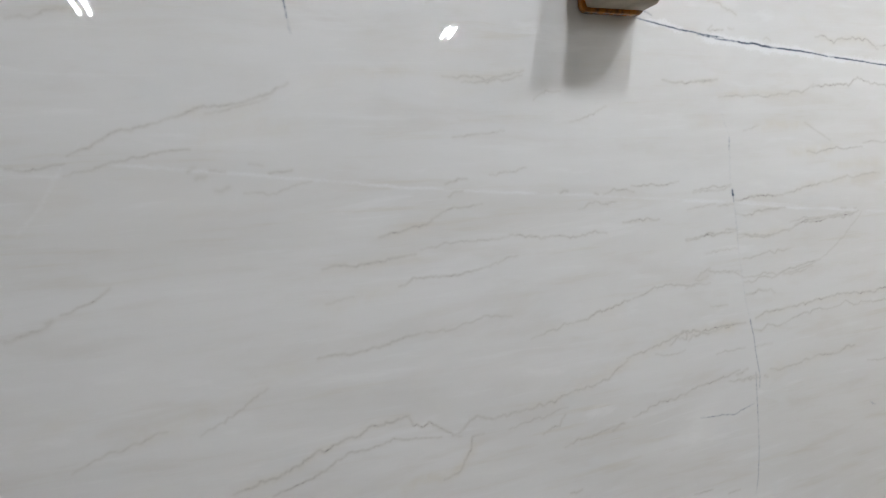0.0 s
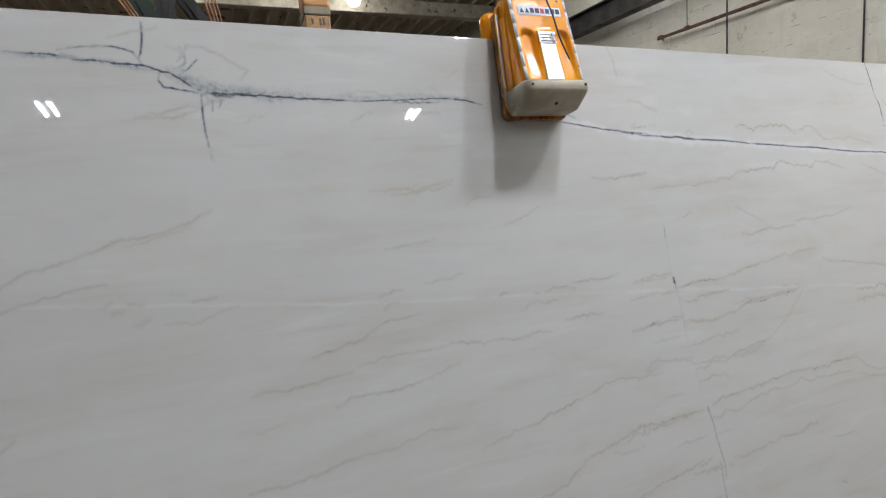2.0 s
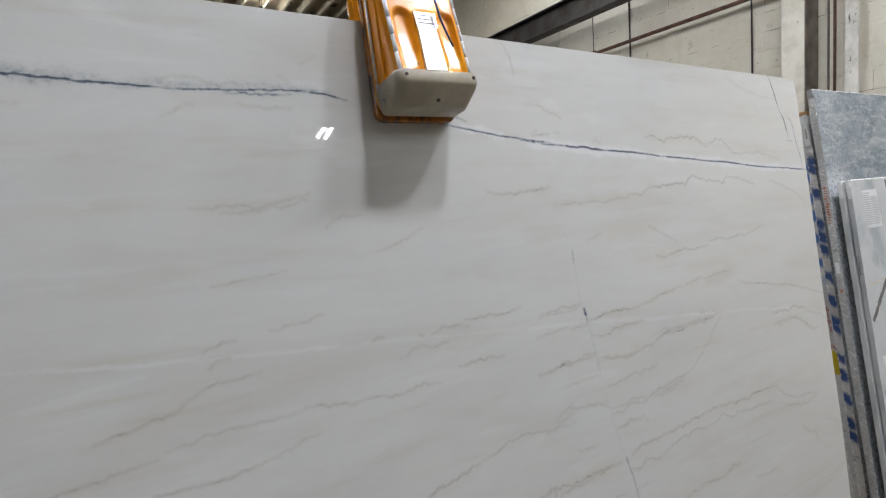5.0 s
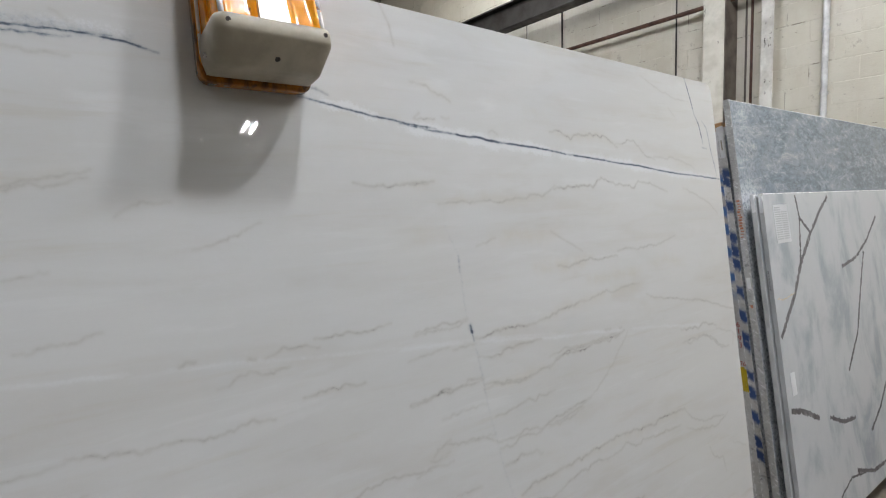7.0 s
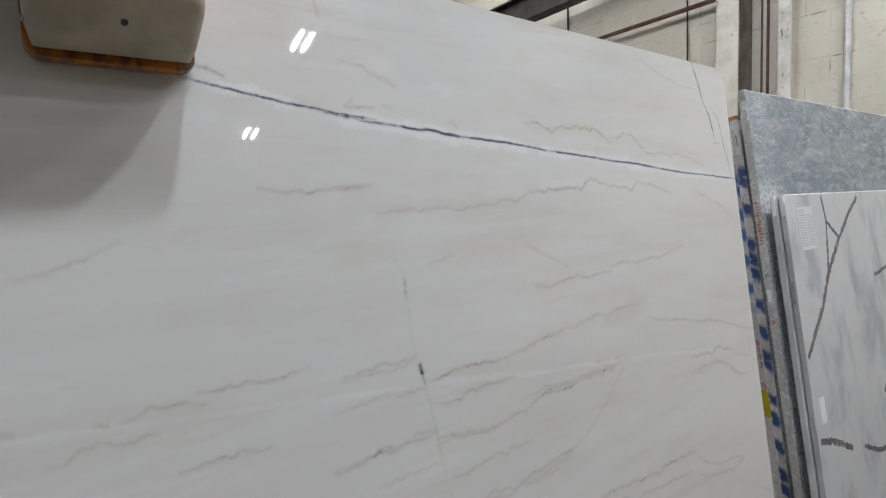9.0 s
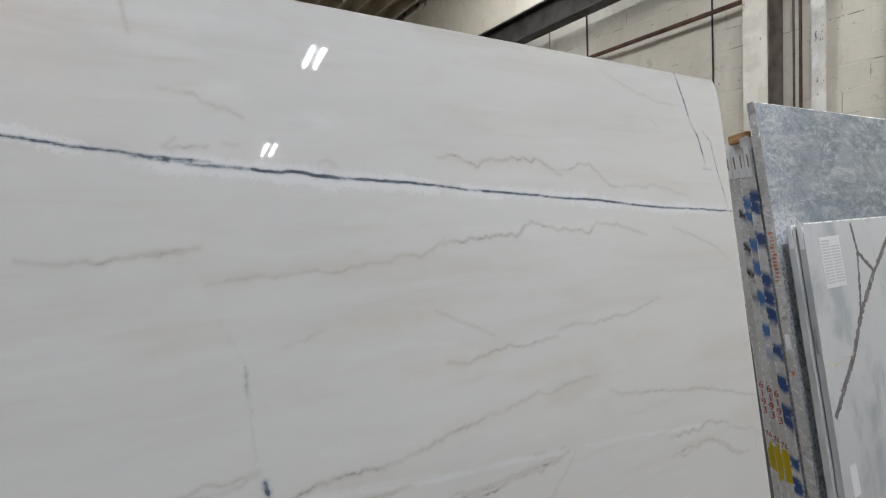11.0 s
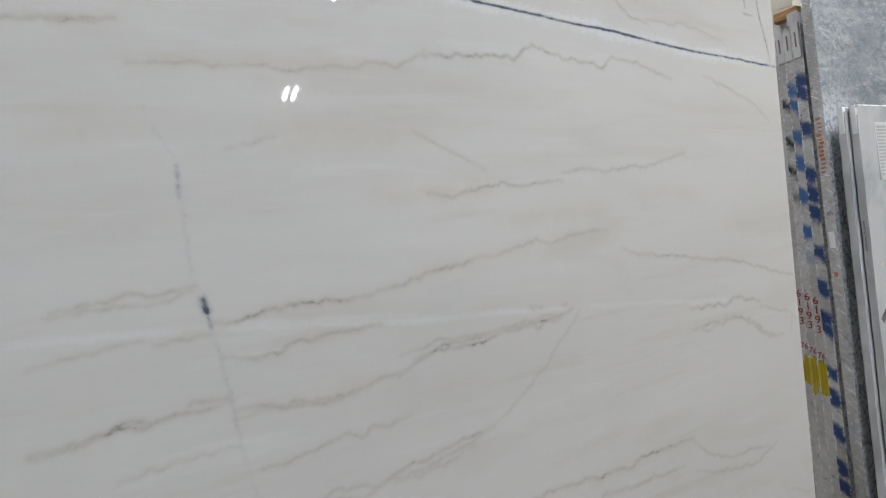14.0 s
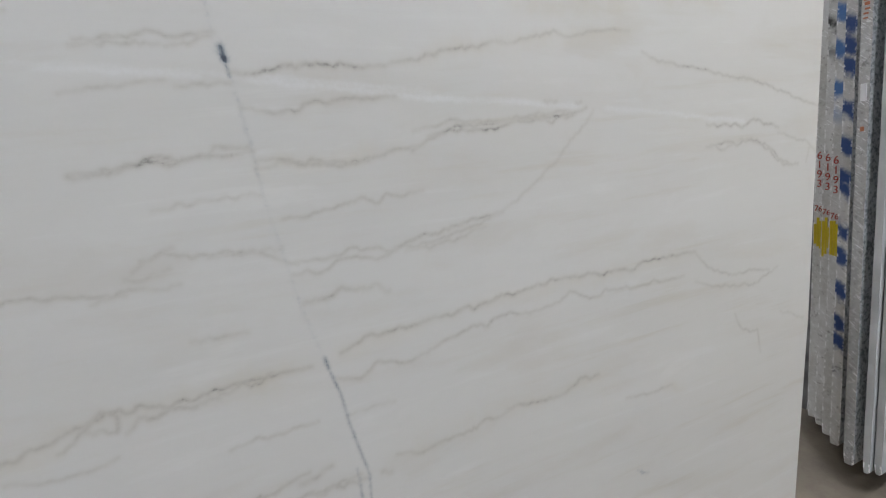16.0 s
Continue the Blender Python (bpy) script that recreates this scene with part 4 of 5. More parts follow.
vein(WARM, 0.004, 0.45, 0.003, (-0.913, 0.339), (-0.794, 0.336), (-0.69, 0.359))
vein(HAZE, 0.012, 0.35, 0.003, (-0.915, 0.299), (-0.87, 0.316))
vein(HAZE, 0.012, 0.3, 0.003, (-0.795, 0.332), (-0.757, 0.34), (-0.692, 0.349))
vein(WARM, 0.004, 0.35, 0.003, (-0.665, 0.282), (-0.626, 0.298), (-0.585, 0.304))
vein(WARM, 0.004, 0.35, 0.003, (-0.559, 0.226), (-0.504, 0.243), (-0.444, 0.263))
vein(DARK, 0.016, 0.3, 0.006, (-1.335, 0.626), (-1.298, 0.612), (-1.25, 0.591), (-1.188, 0.588), (-1.134, 0.581))
vein(DARK, 0.008, 0.45, 0.006, (-1.283, 0.617), (-1.263, 0.612), (-1.234, 0.6), (-1.187, 0.593))
vein(DARK, 0.005, 0.5, 0.004, (-1.258, 0.569), (-1.23, 0.564), (-1.219, 0.574))
vein(DARK, 0.004, 0.5, 0.004, (-1.325, 0.632), (-1.308, 0.628), (-1.299, 0.64))
vein(DARK, 0.006, 0.35, 0.005, (-1.311, 0.655), (-1.298, 0.667), (-1.291, 0.683))
vein(DARK, 0.01, 0.22, 0.005, (-0.854, 0.569), (-0.771, 0.569), (-0.682, 0.572))
vein(WARM, 0.005, 0.5, 0.004, (-1.391, 0.535), (-1.334, 0.547), (-1.279, 0.553))
vein(WARM, 0.005, 0.4, 0.004, (-1.295, 0.544), (-1.264, 0.553), (-1.23, 0.571))
vein(WARM, 0.006, 0.35, 0.005, (-1.329, 0.687), (-1.31, 0.682), (-1.301, 0.662))
vein(WARM, 0.004, 0.5, 0.003, (-1.438, 0.703), (-1.401, 0.714), (-1.344, 0.728))
vein(WARM, 0.004, 0.35, 0.003, (-0.722, 0.601), (-0.695, 0.584))
vein(WARM, 0.004, 0.35, 0.003, (-0.674, 0.623), (-0.64, 0.642))
vein(DARK, 0.024, 0.34, 0.005, (-1.33, 0.628), (-1.28, 0.602), (-1.20, 0.588), (-1.12, 0.580), (-1.04, 0.574))
vein(DARK, 0.016, 0.22, 0.004, (-1.10, 0.580), (-0.98, 0.574), (-0.86, 0.571), (-0.74, 0.574), (-0.62, 0.570))
vein(DARK, 0.011, 0.40, 0.004, (-1.62, 0.668), (-1.52, 0.657), (-1.43, 0.649), (-1.36, 0.637))
vein(DARK, 0.003, 0.70, 0.002, (-1.265, 0.580), (-1.248, 0.566), (-1.250, 0.545))
vein(DARK, 0.003, 0.60, 0.002, (-1.235, 0.578), (-1.228, 0.562), (-1.236, 0.550))
vein(WHITE, 0.012, 0.45, 0.003, (-0.95, 0.578), (-0.82, 0.577), (-0.70, 0.581), (-0.60, 0.576))
vein(DARK, 0.003, 0.55, 0.001, (-0.328, 0.522), (-0.307, 0.518), (-0.286, 0.511))


def white_stone():
    """Polished cream-white quartzite: cloudy ground, grey-brown hairline veins, blue-grey cracks and white healed seams."""
    k = Mat("white_stone", 0.06)
    k.b.inputs["IOR"].default_value = 1.46
    turn = k.nt.nodes.new("ShaderNodeMapping")
    k.put(turn.inputs[0], k.co)
    turn.inputs["Rotation"].default_value = (0, 0, radians(-14))
    turn.inputs["Scale"].default_value = (0.55, 2.6, 1.0)
    band = k.noise(1.7, 6, 0.6, turn.outputs[0], 0.6)
    streak = k.noise(4.6, 6, 0.58, turn.outputs[0], 0.5)
    cloud = k.noise(1.1, 4, 0.5)
    cool = k.noise(4.5, 5, 0.6)
    fine = k.noise(170, 3, 0.6)
    rag = k.noise(85, 6, 0.7)
    lump = k.noise(26, 4, 0.6)
    fleck = k.noise(190, 4, 0.65)
    sep_at = k.nt.nodes.new("ShaderNodeSeparateXYZ")
    k.put(sep_at.inputs[0], k.co)
    gold = k.step(sep_at.outputs[0], -0.6, 0.9, 0.25, 1.0)
    c = k.mix(k.step(band, 0.35, 0.68), (0.688, 0.691, 0.686), (0.622, 0.620, 0.606))
    c = k.mix(k.step(cloud, 0.35, 0.65, 0, 0.5), c, (0.650, 0.654, 0.648))
    c = k.mix(k.math("MULTIPLY", k.step(streak, 0.50, 0.74, 0, 0.26), gold), c, (0.57, 0.525, 0.44))
    c = k.mix(k.step(streak, 0.50, 0.68, 0, 0.2), c, (0.54, 0.52, 0.49))
    c = k.mix(k.step(streak, 0.42, 0.30, 0, 0.5), c, (0.745, 0.75, 0.75))
    c = k.mix(k.step(cool, 0.56, 0.72, 0, 0.22), c, (0.61, 0.64, 0.655))
    c = k.mix(k.step(sep_at.outputs[0], -0.1, 1.2, 0, 0.4), c, (0.690, 0.675, 0.632))
    lay = k.nt.nodes.new("ShaderNodeMapping")
    k.put(lay.inputs[0], k.co)
    lay.inputs["Rotation"].default_value = (0, 0, radians(-17))
    lay.inputs["Scale"].default_value = (0.5, 6.5, 1.0)
    fibre = k.noise(5.0, 7, 0.62, lay.outputs[0], 0.25)
    c = k.mix(k.math("MULTIPLY", k.step(fibre, 0.53, 0.70, 0, 0.34), k.step(band, 0.40, 0.60, 0.15, 1.0)), c, (0.54, 0.505, 0.43))
    c = k.mix(k.step(fibre, 0.44, 0.30, 0, 0.30), c, (0.74, 0.75, 0.75))
    at = k.attr("vein")
    sep = k.nt.nodes.new("ShaderNodeSeparateColor")
    k.put(sep.inputs[0], at.outputs["Color"])
    warm, dark, white, haze = sep.outputs[0], sep.outputs[1], sep.outputs[2], at.outputs["Alpha"]
    c = k.mix(k.math("MULTIPLY", haze, k.step(lump, 0.3, 0.7, 0.2, 0.52), clamp=True), c, (0.57, 0.51, 0.38))
    crust = k.math("ADD", white, k.math("MULTIPLY", k.math("SUBTRACT", k.mix(0.6, rag, fleck), 0.5), k.step(sep_at.outputs[1], 0.26, 0.32, 0.7, 2.8)))
    c = k.mix(k.math("MULTIPLY", k.step(crust, 0.15, 0.62), k.math("MINIMUM", k.math("MULTIPLY", white, 1.3), 0.74), clamp=True), c, (0.785, 0.80, 0.818))
    # warm hairlines: thin, broken, darker in short stretches
    w = k.math("POWER", k.math("MULTIPLY", warm, k.step(rag, 0.2, 0.8, 0.90, 1.07)), 7.8)
    c = k.mix(k.math("MULTIPLY", k.math("POWER", warm, 3.0), 0.30), c, (0.51, 0.485, 0.43))
    c = k.mix(k.math("MULTIPLY", w, k.step(lump, 0.3, 0.65, 0.45, 1.0), clamp=True), c, (0.40, 0.388, 0.37))
    c = k.mix(k.math("MULTIPLY", k.step(w, 0.3, 0.8), k.step(lump, 0.50, 0.66, 0.0, 0.75)), c, (0.20, 0.195, 0.195))
    # blue-grey cracks with a powdery fringe
    g = k.math("POWER", k.math("MULTIPLY", dark, k.step(rag, 0.2, 0.8, 0.93, 1.055)), 9.5)
    dust = k.math("MULTIPLY", k.math("POWER", dark, 3.2), k.step(rag, 0.48, 0.66, 0.04, 0.75), clamp=True)
    c = k.mix(dust, c, (0.36, 0.40, 0.45))
    c = k.mix(k.math("MULTIPLY", g, 1.9, clamp=True), c, (0.22, 0.26, 0.31))
    c = k.mix(k.math("MULTIPLY", k.step(g, 0.22, 0.65), k.step(lump, 0.32, 0.6, 0.45, 0.95)), c, (0.06, 0.078, 0.11))
    k.color(k.mix(k.math("MULTIPLY", fine, 0.07), c, (0.52, 0.50, 0.47)))
    k.rough(k.step(k.noise(3, 5), 0.3, 0.7, 0.002, 0.006))
    k.bump(k.math("MULTIPLY", g, -1.0), 0.02, 0.0004)
    return k.m


M_MARBLE = white_stone()


def veined_slab():
    top = empty("stone_slab", SLAB, "tall polished cream-white quartzite slab with grey-blue cracks, leaning on a rack", "stone slab")
    n, m = GU.shape
    front = np.stack([GU.ravel(), GV.ravel(), np.zeros(n * m)], 1)
    idx = np.arange(n * m).reshape(n, m)
    quads = np.stack([idx[:-1, :-1], idx[:-1, 1:], idx[1:, 1:], idx[1:, :-1]], -1).reshape(-1, 4)
    me = bpy.data.meshes.new("face")
    me.vertices.add(len(front))
    me.vertices.foreach_set("co", front.astype(np.float32).ravel())
    me.loops.add(quads.size)
    me.loops.foreach_set("vertex_index", quads.astype(np.int32).ravel())
    me.polygons.add(len(quads))
    me.polygons.foreach_set("loop_start", np.arange(0, quads.size, 4, dtype=np.int32))
    me.update(calc_edges=True)
    at = me.attributes.new("vein", "FLOAT_COLOR", "POINT")
    at.data.foreach_set("color", np.moveaxis(FIELD, 0, -1).astype(np.float32).ravel())
    me.materials.append(M_MARBLE)
    ob = new("polished_face", me)
    ob.parent = top
    # back and sawn rim
    rim = np.concatenate([idx[0, ::6], idx[::6, -1], idx[-1, ::-6], idx[::-6, 0]])
    rim = rim[np.r_[True, np.diff(rim) != 0]]
    bm = bmesh.new()
    outer = [bm.verts.new(front[i]) for i in rim]
    mid = [bm.verts.new(Vector(front[i]) + Vector((0, 0, -0.0015))) for i in rim]
    inner = [bm.verts.new(Vector(front[i]) + Vector((0, 0, -SLAB_THICK))) for i in rim]
    for a, b in ((outer, mid), (mid, inner)):
        for i in range(len(rim)):
            j = (i + 1) % len(rim)
            bm.faces.new((a[i], a[j], b[j], b[i]))
    bm.faces.new(inner)
    part("sawn_rim", bm, M_EDGE_SMOOTH, top, "grey sawn slab edge")
    return top


veined_slab()


# ---------------------------------------------------------------- neighbouring slabs
def quartz_face():
    """White engineered quartz with soft grey clouds."""
    k = Mat("quartz_face", 0.10)
    a, b = k.noise(3.2, 7, 0.62, k.scaled((1.3, 0.7, 1)), 0.4), k.noise(14, 7, 0.7)
    c = k.mix(k.step(a, 0.46, 0.68, 0, 0.75), (0.60, 0.618, 0.632), (0.33, 0.37, 0.405))
    c = k.mix(k.step(b, 0.45, 0.75, 0, 0.35), c, (0.52, 0.55, 0.575))
    k.color(c)
    return k.m


M_QUARTZ = quartz_face()
M_VEIN = worn("brown_grey_vein", (0.115, 0.11, 0.115), (0.20, 0.19, 0.195), 0.15, scale=25, bump=0)
M_GOLD = worn("golden_vein", (0.62, 0.46, 0.24), (0.70, 0.62, 0.48), 0.2, scale=30, bump=0)
M_BACKS = worn("dark_slab_end", (0.20, 0.205, 0.21), (0.10, 0.10, 0.105), 0.7, scale=12)


STEP = 0.157         # slabs farther back stand this much higher up the slope, a metre of depth


def slab_block(name, u0, slant, u1, v1, depth, thick, face, edge, label, v0=-1.30, broken=0.0, group=""):
    """A slab leaning in the row: left end at u0 (slanting), foot v0, top v1, front face depth behind the large slab's face."""
    top = empty(name, SLAB, label, "stone slab", group)
    bm = bmesh.new()
    n = 48
    v0, v1 = v0 + STEP * depth, v1 + STEP * depth
    rng = random.Random(name + str(depth))
    left = []
    for i in range(n + 1):
        v = v0 + (v1 - v0) * i / n
        left.append((u0 + slant * v + rng.uniform(-1, 1) * (0.0015 + (0.006 if broken and v > v1 - 0.12 else 0)) - broken * min(1, max(0, (v - v1 + 0.11)) / 0.03), v))
    outline = left + [(u1, v1), (u1, v0)]
    fr = [bm.verts.new((u, v, -depth)) for u, v in outline]
    bk = [bm.verts.new((u, v, -depth - thick)) for u, v in outline]
    front = bm.faces.new(fr)
    rear = bm.faces.new(bk)
    for i in range(len(fr)):
        j = (i + 1) % len(fr)
        bm.faces.new((fr[i], fr[j], bk[j], bk[i]))
    bmesh.ops.bevel(bm, geom=[e for f in (front, rear) for e in f.edges if e.calc_length() < 4], offset=0.005, segments=1, affect="EDGES")
    ob = part("body", bm, edge, top)
    ob.data.materials.append(face)
    ob.data.materials.append(M_RIM)
    for p in ob.data.polygons:
        if p.normal.z > 0.95:
            p.material_index = 1
        elif 0.3 < abs(p.normal.z) < 0.95:
            p.material_index = 2
    return top


def end_mark(name, parent, u, v, d0, d1, height, material, label):
    """Something thin on a slab's left end."""
    v += STEP * d0
    return box_part(name, (u - 0.0016, u + 0.003, v - height / 2, v + height / 2, -d1, -d0), material, parent, label, 0.0008)


M_ORANGE_MARK = worn("orange_marker", (0.50, 0.20, 0.11), (0.40, 0.15, 0.08), 0.5, bump=0)
ROW_END = 4.9
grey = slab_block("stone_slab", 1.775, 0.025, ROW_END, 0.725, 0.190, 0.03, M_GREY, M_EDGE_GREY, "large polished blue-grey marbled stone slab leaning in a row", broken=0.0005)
quartz = slab_block("stone_slab", 1.785, 0.035, ROW_END - 0.2, 0.29, 0.110, 0.02, M_QUARTZ, M_EDGE_SMOOTH, "white quartz slab with brown-grey branching veins and paper labels", -1.28)
quartz_back = slab_block("stone_slab", 1.770, 0.035, ROW_END - 0.2, 0.285, 0.135, 0.02, M_QUARTZ, M_EDGE_SMOOTH, "white quartz slab standing behind its twin", -1.285)
behind = []
TIGHT = [(0.255, 1.825, 0.60), (0.298, 1.857, 0.60), (0.341, 1.89, 0.595), (0.384, 1.92, 0.597), (0.427, 1.94, 0.59), (0.470, 1.95, 0.58)]
for i, (d, u, v1) in enumerate(TIGHT):
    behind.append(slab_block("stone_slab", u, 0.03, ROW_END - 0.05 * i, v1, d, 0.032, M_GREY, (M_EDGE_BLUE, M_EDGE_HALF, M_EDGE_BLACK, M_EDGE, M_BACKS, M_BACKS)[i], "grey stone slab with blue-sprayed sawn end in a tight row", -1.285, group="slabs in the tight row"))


def written(parent, text, u, v, d, size, material, down=False):
    """Hand-written characters on a slab's left end."""
    cu = bpy.data.curves.new("writing", "FONT")
    cu.body, cu.size, cu.extrude, cu.align_x = text, size, 0.0006, "CENTER"
    tmp = bpy.data.objects.new("writing_shape", cu)
    me = bpy.data.meshes.new_from_object(tmp)
    bpy.data.objects.remove(tmp)
    me.materials.append(material)
    ob = new("writing", me)
    ob.parent = parent
    ob.matrix_local = Matrix.Translation((u - 0.002, v + STEP * d, -d)) @ (Matrix(((0, 0, -1, 0), (-1, 0, 0, 0), (0, 1, 0, 0), (0, 0, 0, 1))) if down else Matrix(((0, 0, -1, 0), (0, 1, 0, 0), (1, 0, 0, 0), (0, 0, 0, 1))))
    return ob


mark_rng = random.Random(5)
for i, th in enumerate(behind[:4]):
    d, u, v1 = TIGHT[i]
    e = STEP * d
    tag = box_part("paper_tag", (u + 0.011, u + 0.0165, 0.465 + e, 0.580 + e, -d - 0.026, -d - 0.004), M_PAPER, th, "white paper tag", 0.0005)
    box_part("printed_bar", (u + 0.0105, u + 0.0125, 0.500 + e, 0.548 + e, -d - 0.018, -d - 0.013), M_DIRT_PRINT, tag)
    if i > 0:
        for j, ch in enumerate("6193"):
            written(th, ch, u - 0.011, -0.345 - 0.032 * j, d + 0.016, 0.036, M_RED)
        for j, ch in enumerate("76"):
            written(th, ch, u - 0.015, -0.525, d + 0.022 - 0.013 * j, 0.028, M_RED)
        for j in range(3):
            h = mark_rng.uniform(0.07, 0.13)
            end_mark("paint_stroke", th, u - 0.0175, -0.60 + mark_rng.uniform(-0.012, 0.012), d + 0.003 + 0.009 * j, d + 0.011 + 0.009 * j, h, M_YELLOW, "yellow paint stroke")


def plastic_wrap(parent, u, v, d, thick, seed):
    """Crumpled white film left on a slab's top corner."""
    rng = random.Random(seed)
    bm = bmesh.new()
    cols = []
    for i in range(9):
        a = u - 0.006 + 0.010 * i
        lift = rng.uniform(0.003, 0.012)
        cols.append([bm.verts.new((a + rng.uniform(-0.002, 0.002), v + q + rng.uniform(-0.004, 0.004), -d + w)) for q, w in ((-0.030, 0.003), (-0.008, 0.004), (lift, -0.002), (lift + 0.002, -thick * 0.5), (lift, -thick), (-0.012, -thick - 0.003), (-0.030, -thick - 0.002))])
    for p, q in zip(cols[:-1], cols[1:]):
        for j in range(6):
            bm.faces.new((p[j], q[j], q[j + 1], p[j + 1]))
    bm.faces.new(cols[0])
    ob = part("plastic_wrap", bm, M_FILM, parent, "crumpled white plastic film")
    ob.modifiers.new("thickness", "SOLIDIFY").thickness = 0.0008
    return ob


M_FILM = worn("white_film", (0.80, 0.81, 0.82), (0.62, 0.63, 0.64), 0.25, scale=30)
for i in range(4):
    d, u, v1 = TIGHT[i]
    plastic_wrap(behind[i], u + 0.03 * v1, v1 + STEP * d, d, 0.032, 20 + i)
end_mark("sticker", grey, 1.771, -0.115, 0.197, 0.213, 0.05, M_PAPER, "white sticker")
for k in range(14):
    v = 0.285 - 0.0125 * k
    w = mark_rng.uniform(-0.003, 0.003)
    box_part("marker_stroke", (1.771 + 0.025 * v + 0.0025, 1.771 + 0.025 * v + 0.008, v, v + mark_rng.uniform(0.004, 0.009), -0.2135 + w, -0.2005 + w), M_ORANGE_MARK, grey, "orange marker stroke", 0.0005)


def face_box(name, parent, u0, u1, v0, v1, depth, material, label="", proud=0.0012):
    v0, v1 = v0 + STEP * depth, v1 + STEP * depth
    return box_part(name, (u0, u1, v0, v1, -depth, -depth + proud), material, parent, label, 0.0004)


M_PRINT = worn("grey_print", (0.50, 0.51, 0.52), (0.60, 0.605, 0.61), 0.5, scale=60, bump=0)
label = face_box("paper_label", quartz, 1.886, 2.032, 0.060, 0.236, 0.110, M_PAPER, "white printed paper label")
for c in range(2):
    for r in range(15):
        if (c, r) not in ((1, 0), (1, 1)):
            face_box("printed_bar", label, 1.894 + 0.068 * c, 1.954 + 0.068 * c, 0.219 - 0.0102 * r, 0.2245 - 0.0102 * r, 0.1088, M_PRINT, proud=0.0005)
written(quartz, "MADE IN THAILAND", 1.780, -0.099, 0.124, 0.0095, M_INK, True)
end_mark("paper_tag", quartz, 1.7935, 0.245, 0.1125, 0.126, 0.085, M_PAPER, "white paper tag")
end_mark("paper_tag", quartz_back, 1.7785, 0.245, 0.1375, 0.152, 0.080, M_PAPER, "white paper tag")
end_mark("marker_star", grey, 1.769, -0.221, 0.200, 0.210, 0.014, M_ORANGE_MARK, "orange marker star")
face_box("paper_sticker", quartz, 1.822, 1.869, -0.61, -0.51, 0.110, M_PAPER, "small white sticker")


def face_vein(parent, depth, width, pts, seed, material=None, label="dark brown-grey vein"):
    """A dark vein inlaid in the quartz face: a wavering strip of changing width."""
    rng = random.Random(seed)
    pts = [(u, v + STEP * depth) for u, v in pts]
    bm = bmesh.new()
    rows = []
    for (a, b), (c, d) in zip(pts[:-1], pts[1:]):
        n = max(4, int(math.hypot(c - a, d - b) / 0.007))
        for i in range(n + (1 if (c, d) == pts[-1] else 0)):
            t = i / n
            u, v = a + (c - a) * t + rng.uniform(-1, 1) * 0.003, b + (d - b) * t + rng.uniform(-1, 1) * 0.003
            nx, ny = -(d - b), c - a
            k = 0.62 * width * rng.uniform(0.60, 1.25) / math.hypot(nx, ny) / 2
            rows.append((bm.verts.new((u - nx * k, v - ny * k, -depth + 0.0006)), bm.verts.new((u + nx * k, v + ny * k, -depth + 0.0006))))
    for p, q in zip(rows[:-1], rows[1:]):
        bm.faces.new((p[0], p[1], q[1], q[0]))
    ob = part("inlaid_vein", bm, material or M_VEIN, parent, label)
    return ob


face_vein(quartz, 0.110, 0.028, [(2.139, 0.275), (2.155, 0.168), (2.262, 0.085)], 0)
face_vein(quartz, 0.110, 0.035, [(2.542, 0.263), (2.407, 0.187), (2.262, 0.085)], 1)
face_vein(quartz, 0.110, 0.025, [(2.155, 0.168), (2.118, 0.02), (2.092, -0.06)], 2)
face_vein(quartz, 0.110, 0.04, [(2.262, 0.085), (2.101, -0.045), (1.99, -0.179), (1.862, -0.289), (1.79, -0.35)], 3)
face_vein(quartz, 0.110, 0.03, [(3.257, 0.134), (3.037, 0.001), (2.833, -0.08), (2.605, -0.112)], 4)
face_vein(quartz, 0.110, 0.03, [(2.963, -0.058), (2.833, -0.252), (2.692, -0.479), (2.499, -0.637)], 5)
face_vein(quartz, 0.110, 0.04, [(1.785, -0.665), (1.905, -0.695), (2.062, -0.766)], 6)
face_vein(quartz, 0.110, 0.035, [(2.184, -0.792), (2.332, -0.853), (2.5, -0.874)], 7)
face_vein(quartz, 0.110, 0.03, [(3.034, -0.8), (2.87, -0.914), (2.692, -0.996)], 8)
face_vein(quartz, 0.110, 0.02, [(2.182, -1.171), (2.338, -1.128), (2.53, -1.162)], 9)
face_vein(quartz, 0.110, 0.035, [(2.422, -1.119), (2.65, -1.191), (2.845, -1.2)], 10)

face_vein(quartz, 0.110, 0.007, [(1.803, -0.178), (1.86, -0.190), (1.90, -0.186), (1.997, -0.174)], 30, M_GOLD, "thin golden vein")

tagged(box_part("timber_spacer", (1.845, 1.925, 0.640, 0.674, -0.335, -0.262), M_TIMBER, None, bevel=0.003), "orange-brown timber spacer block lying on slab tops", "timber block").matrix_basis = SLAB


# ---------------------------------------------------------------- racks that carry the slabs
def bearer(x0, x1, y, label):
    ob = box_part("timber_bearer", (x0, x1, y - 0.05, y + 0.30, 0.0, 0.062), M_TIMBER_X, None, bevel=0.004)
    return tagged(ob, label, "timber bearer", "floor bearers")


for x in (-1.8, -0.4, 0.7, 2.4, 3.4, 4.4):
    bm = bmesh.new()
    bm_box(bm, x - 0.05, x + 0.05, -0.32, 0.62, 0.0, 0.068, 0.004)
    tagged(part("timber_bearer", bm, M_TIMBER_X), "rough timber bearer under the slab feet", "timber bearer", "floor bearers")


def rack_post(x, label, lean=LEAN):
    """A steel upright leaning with the slabs."""
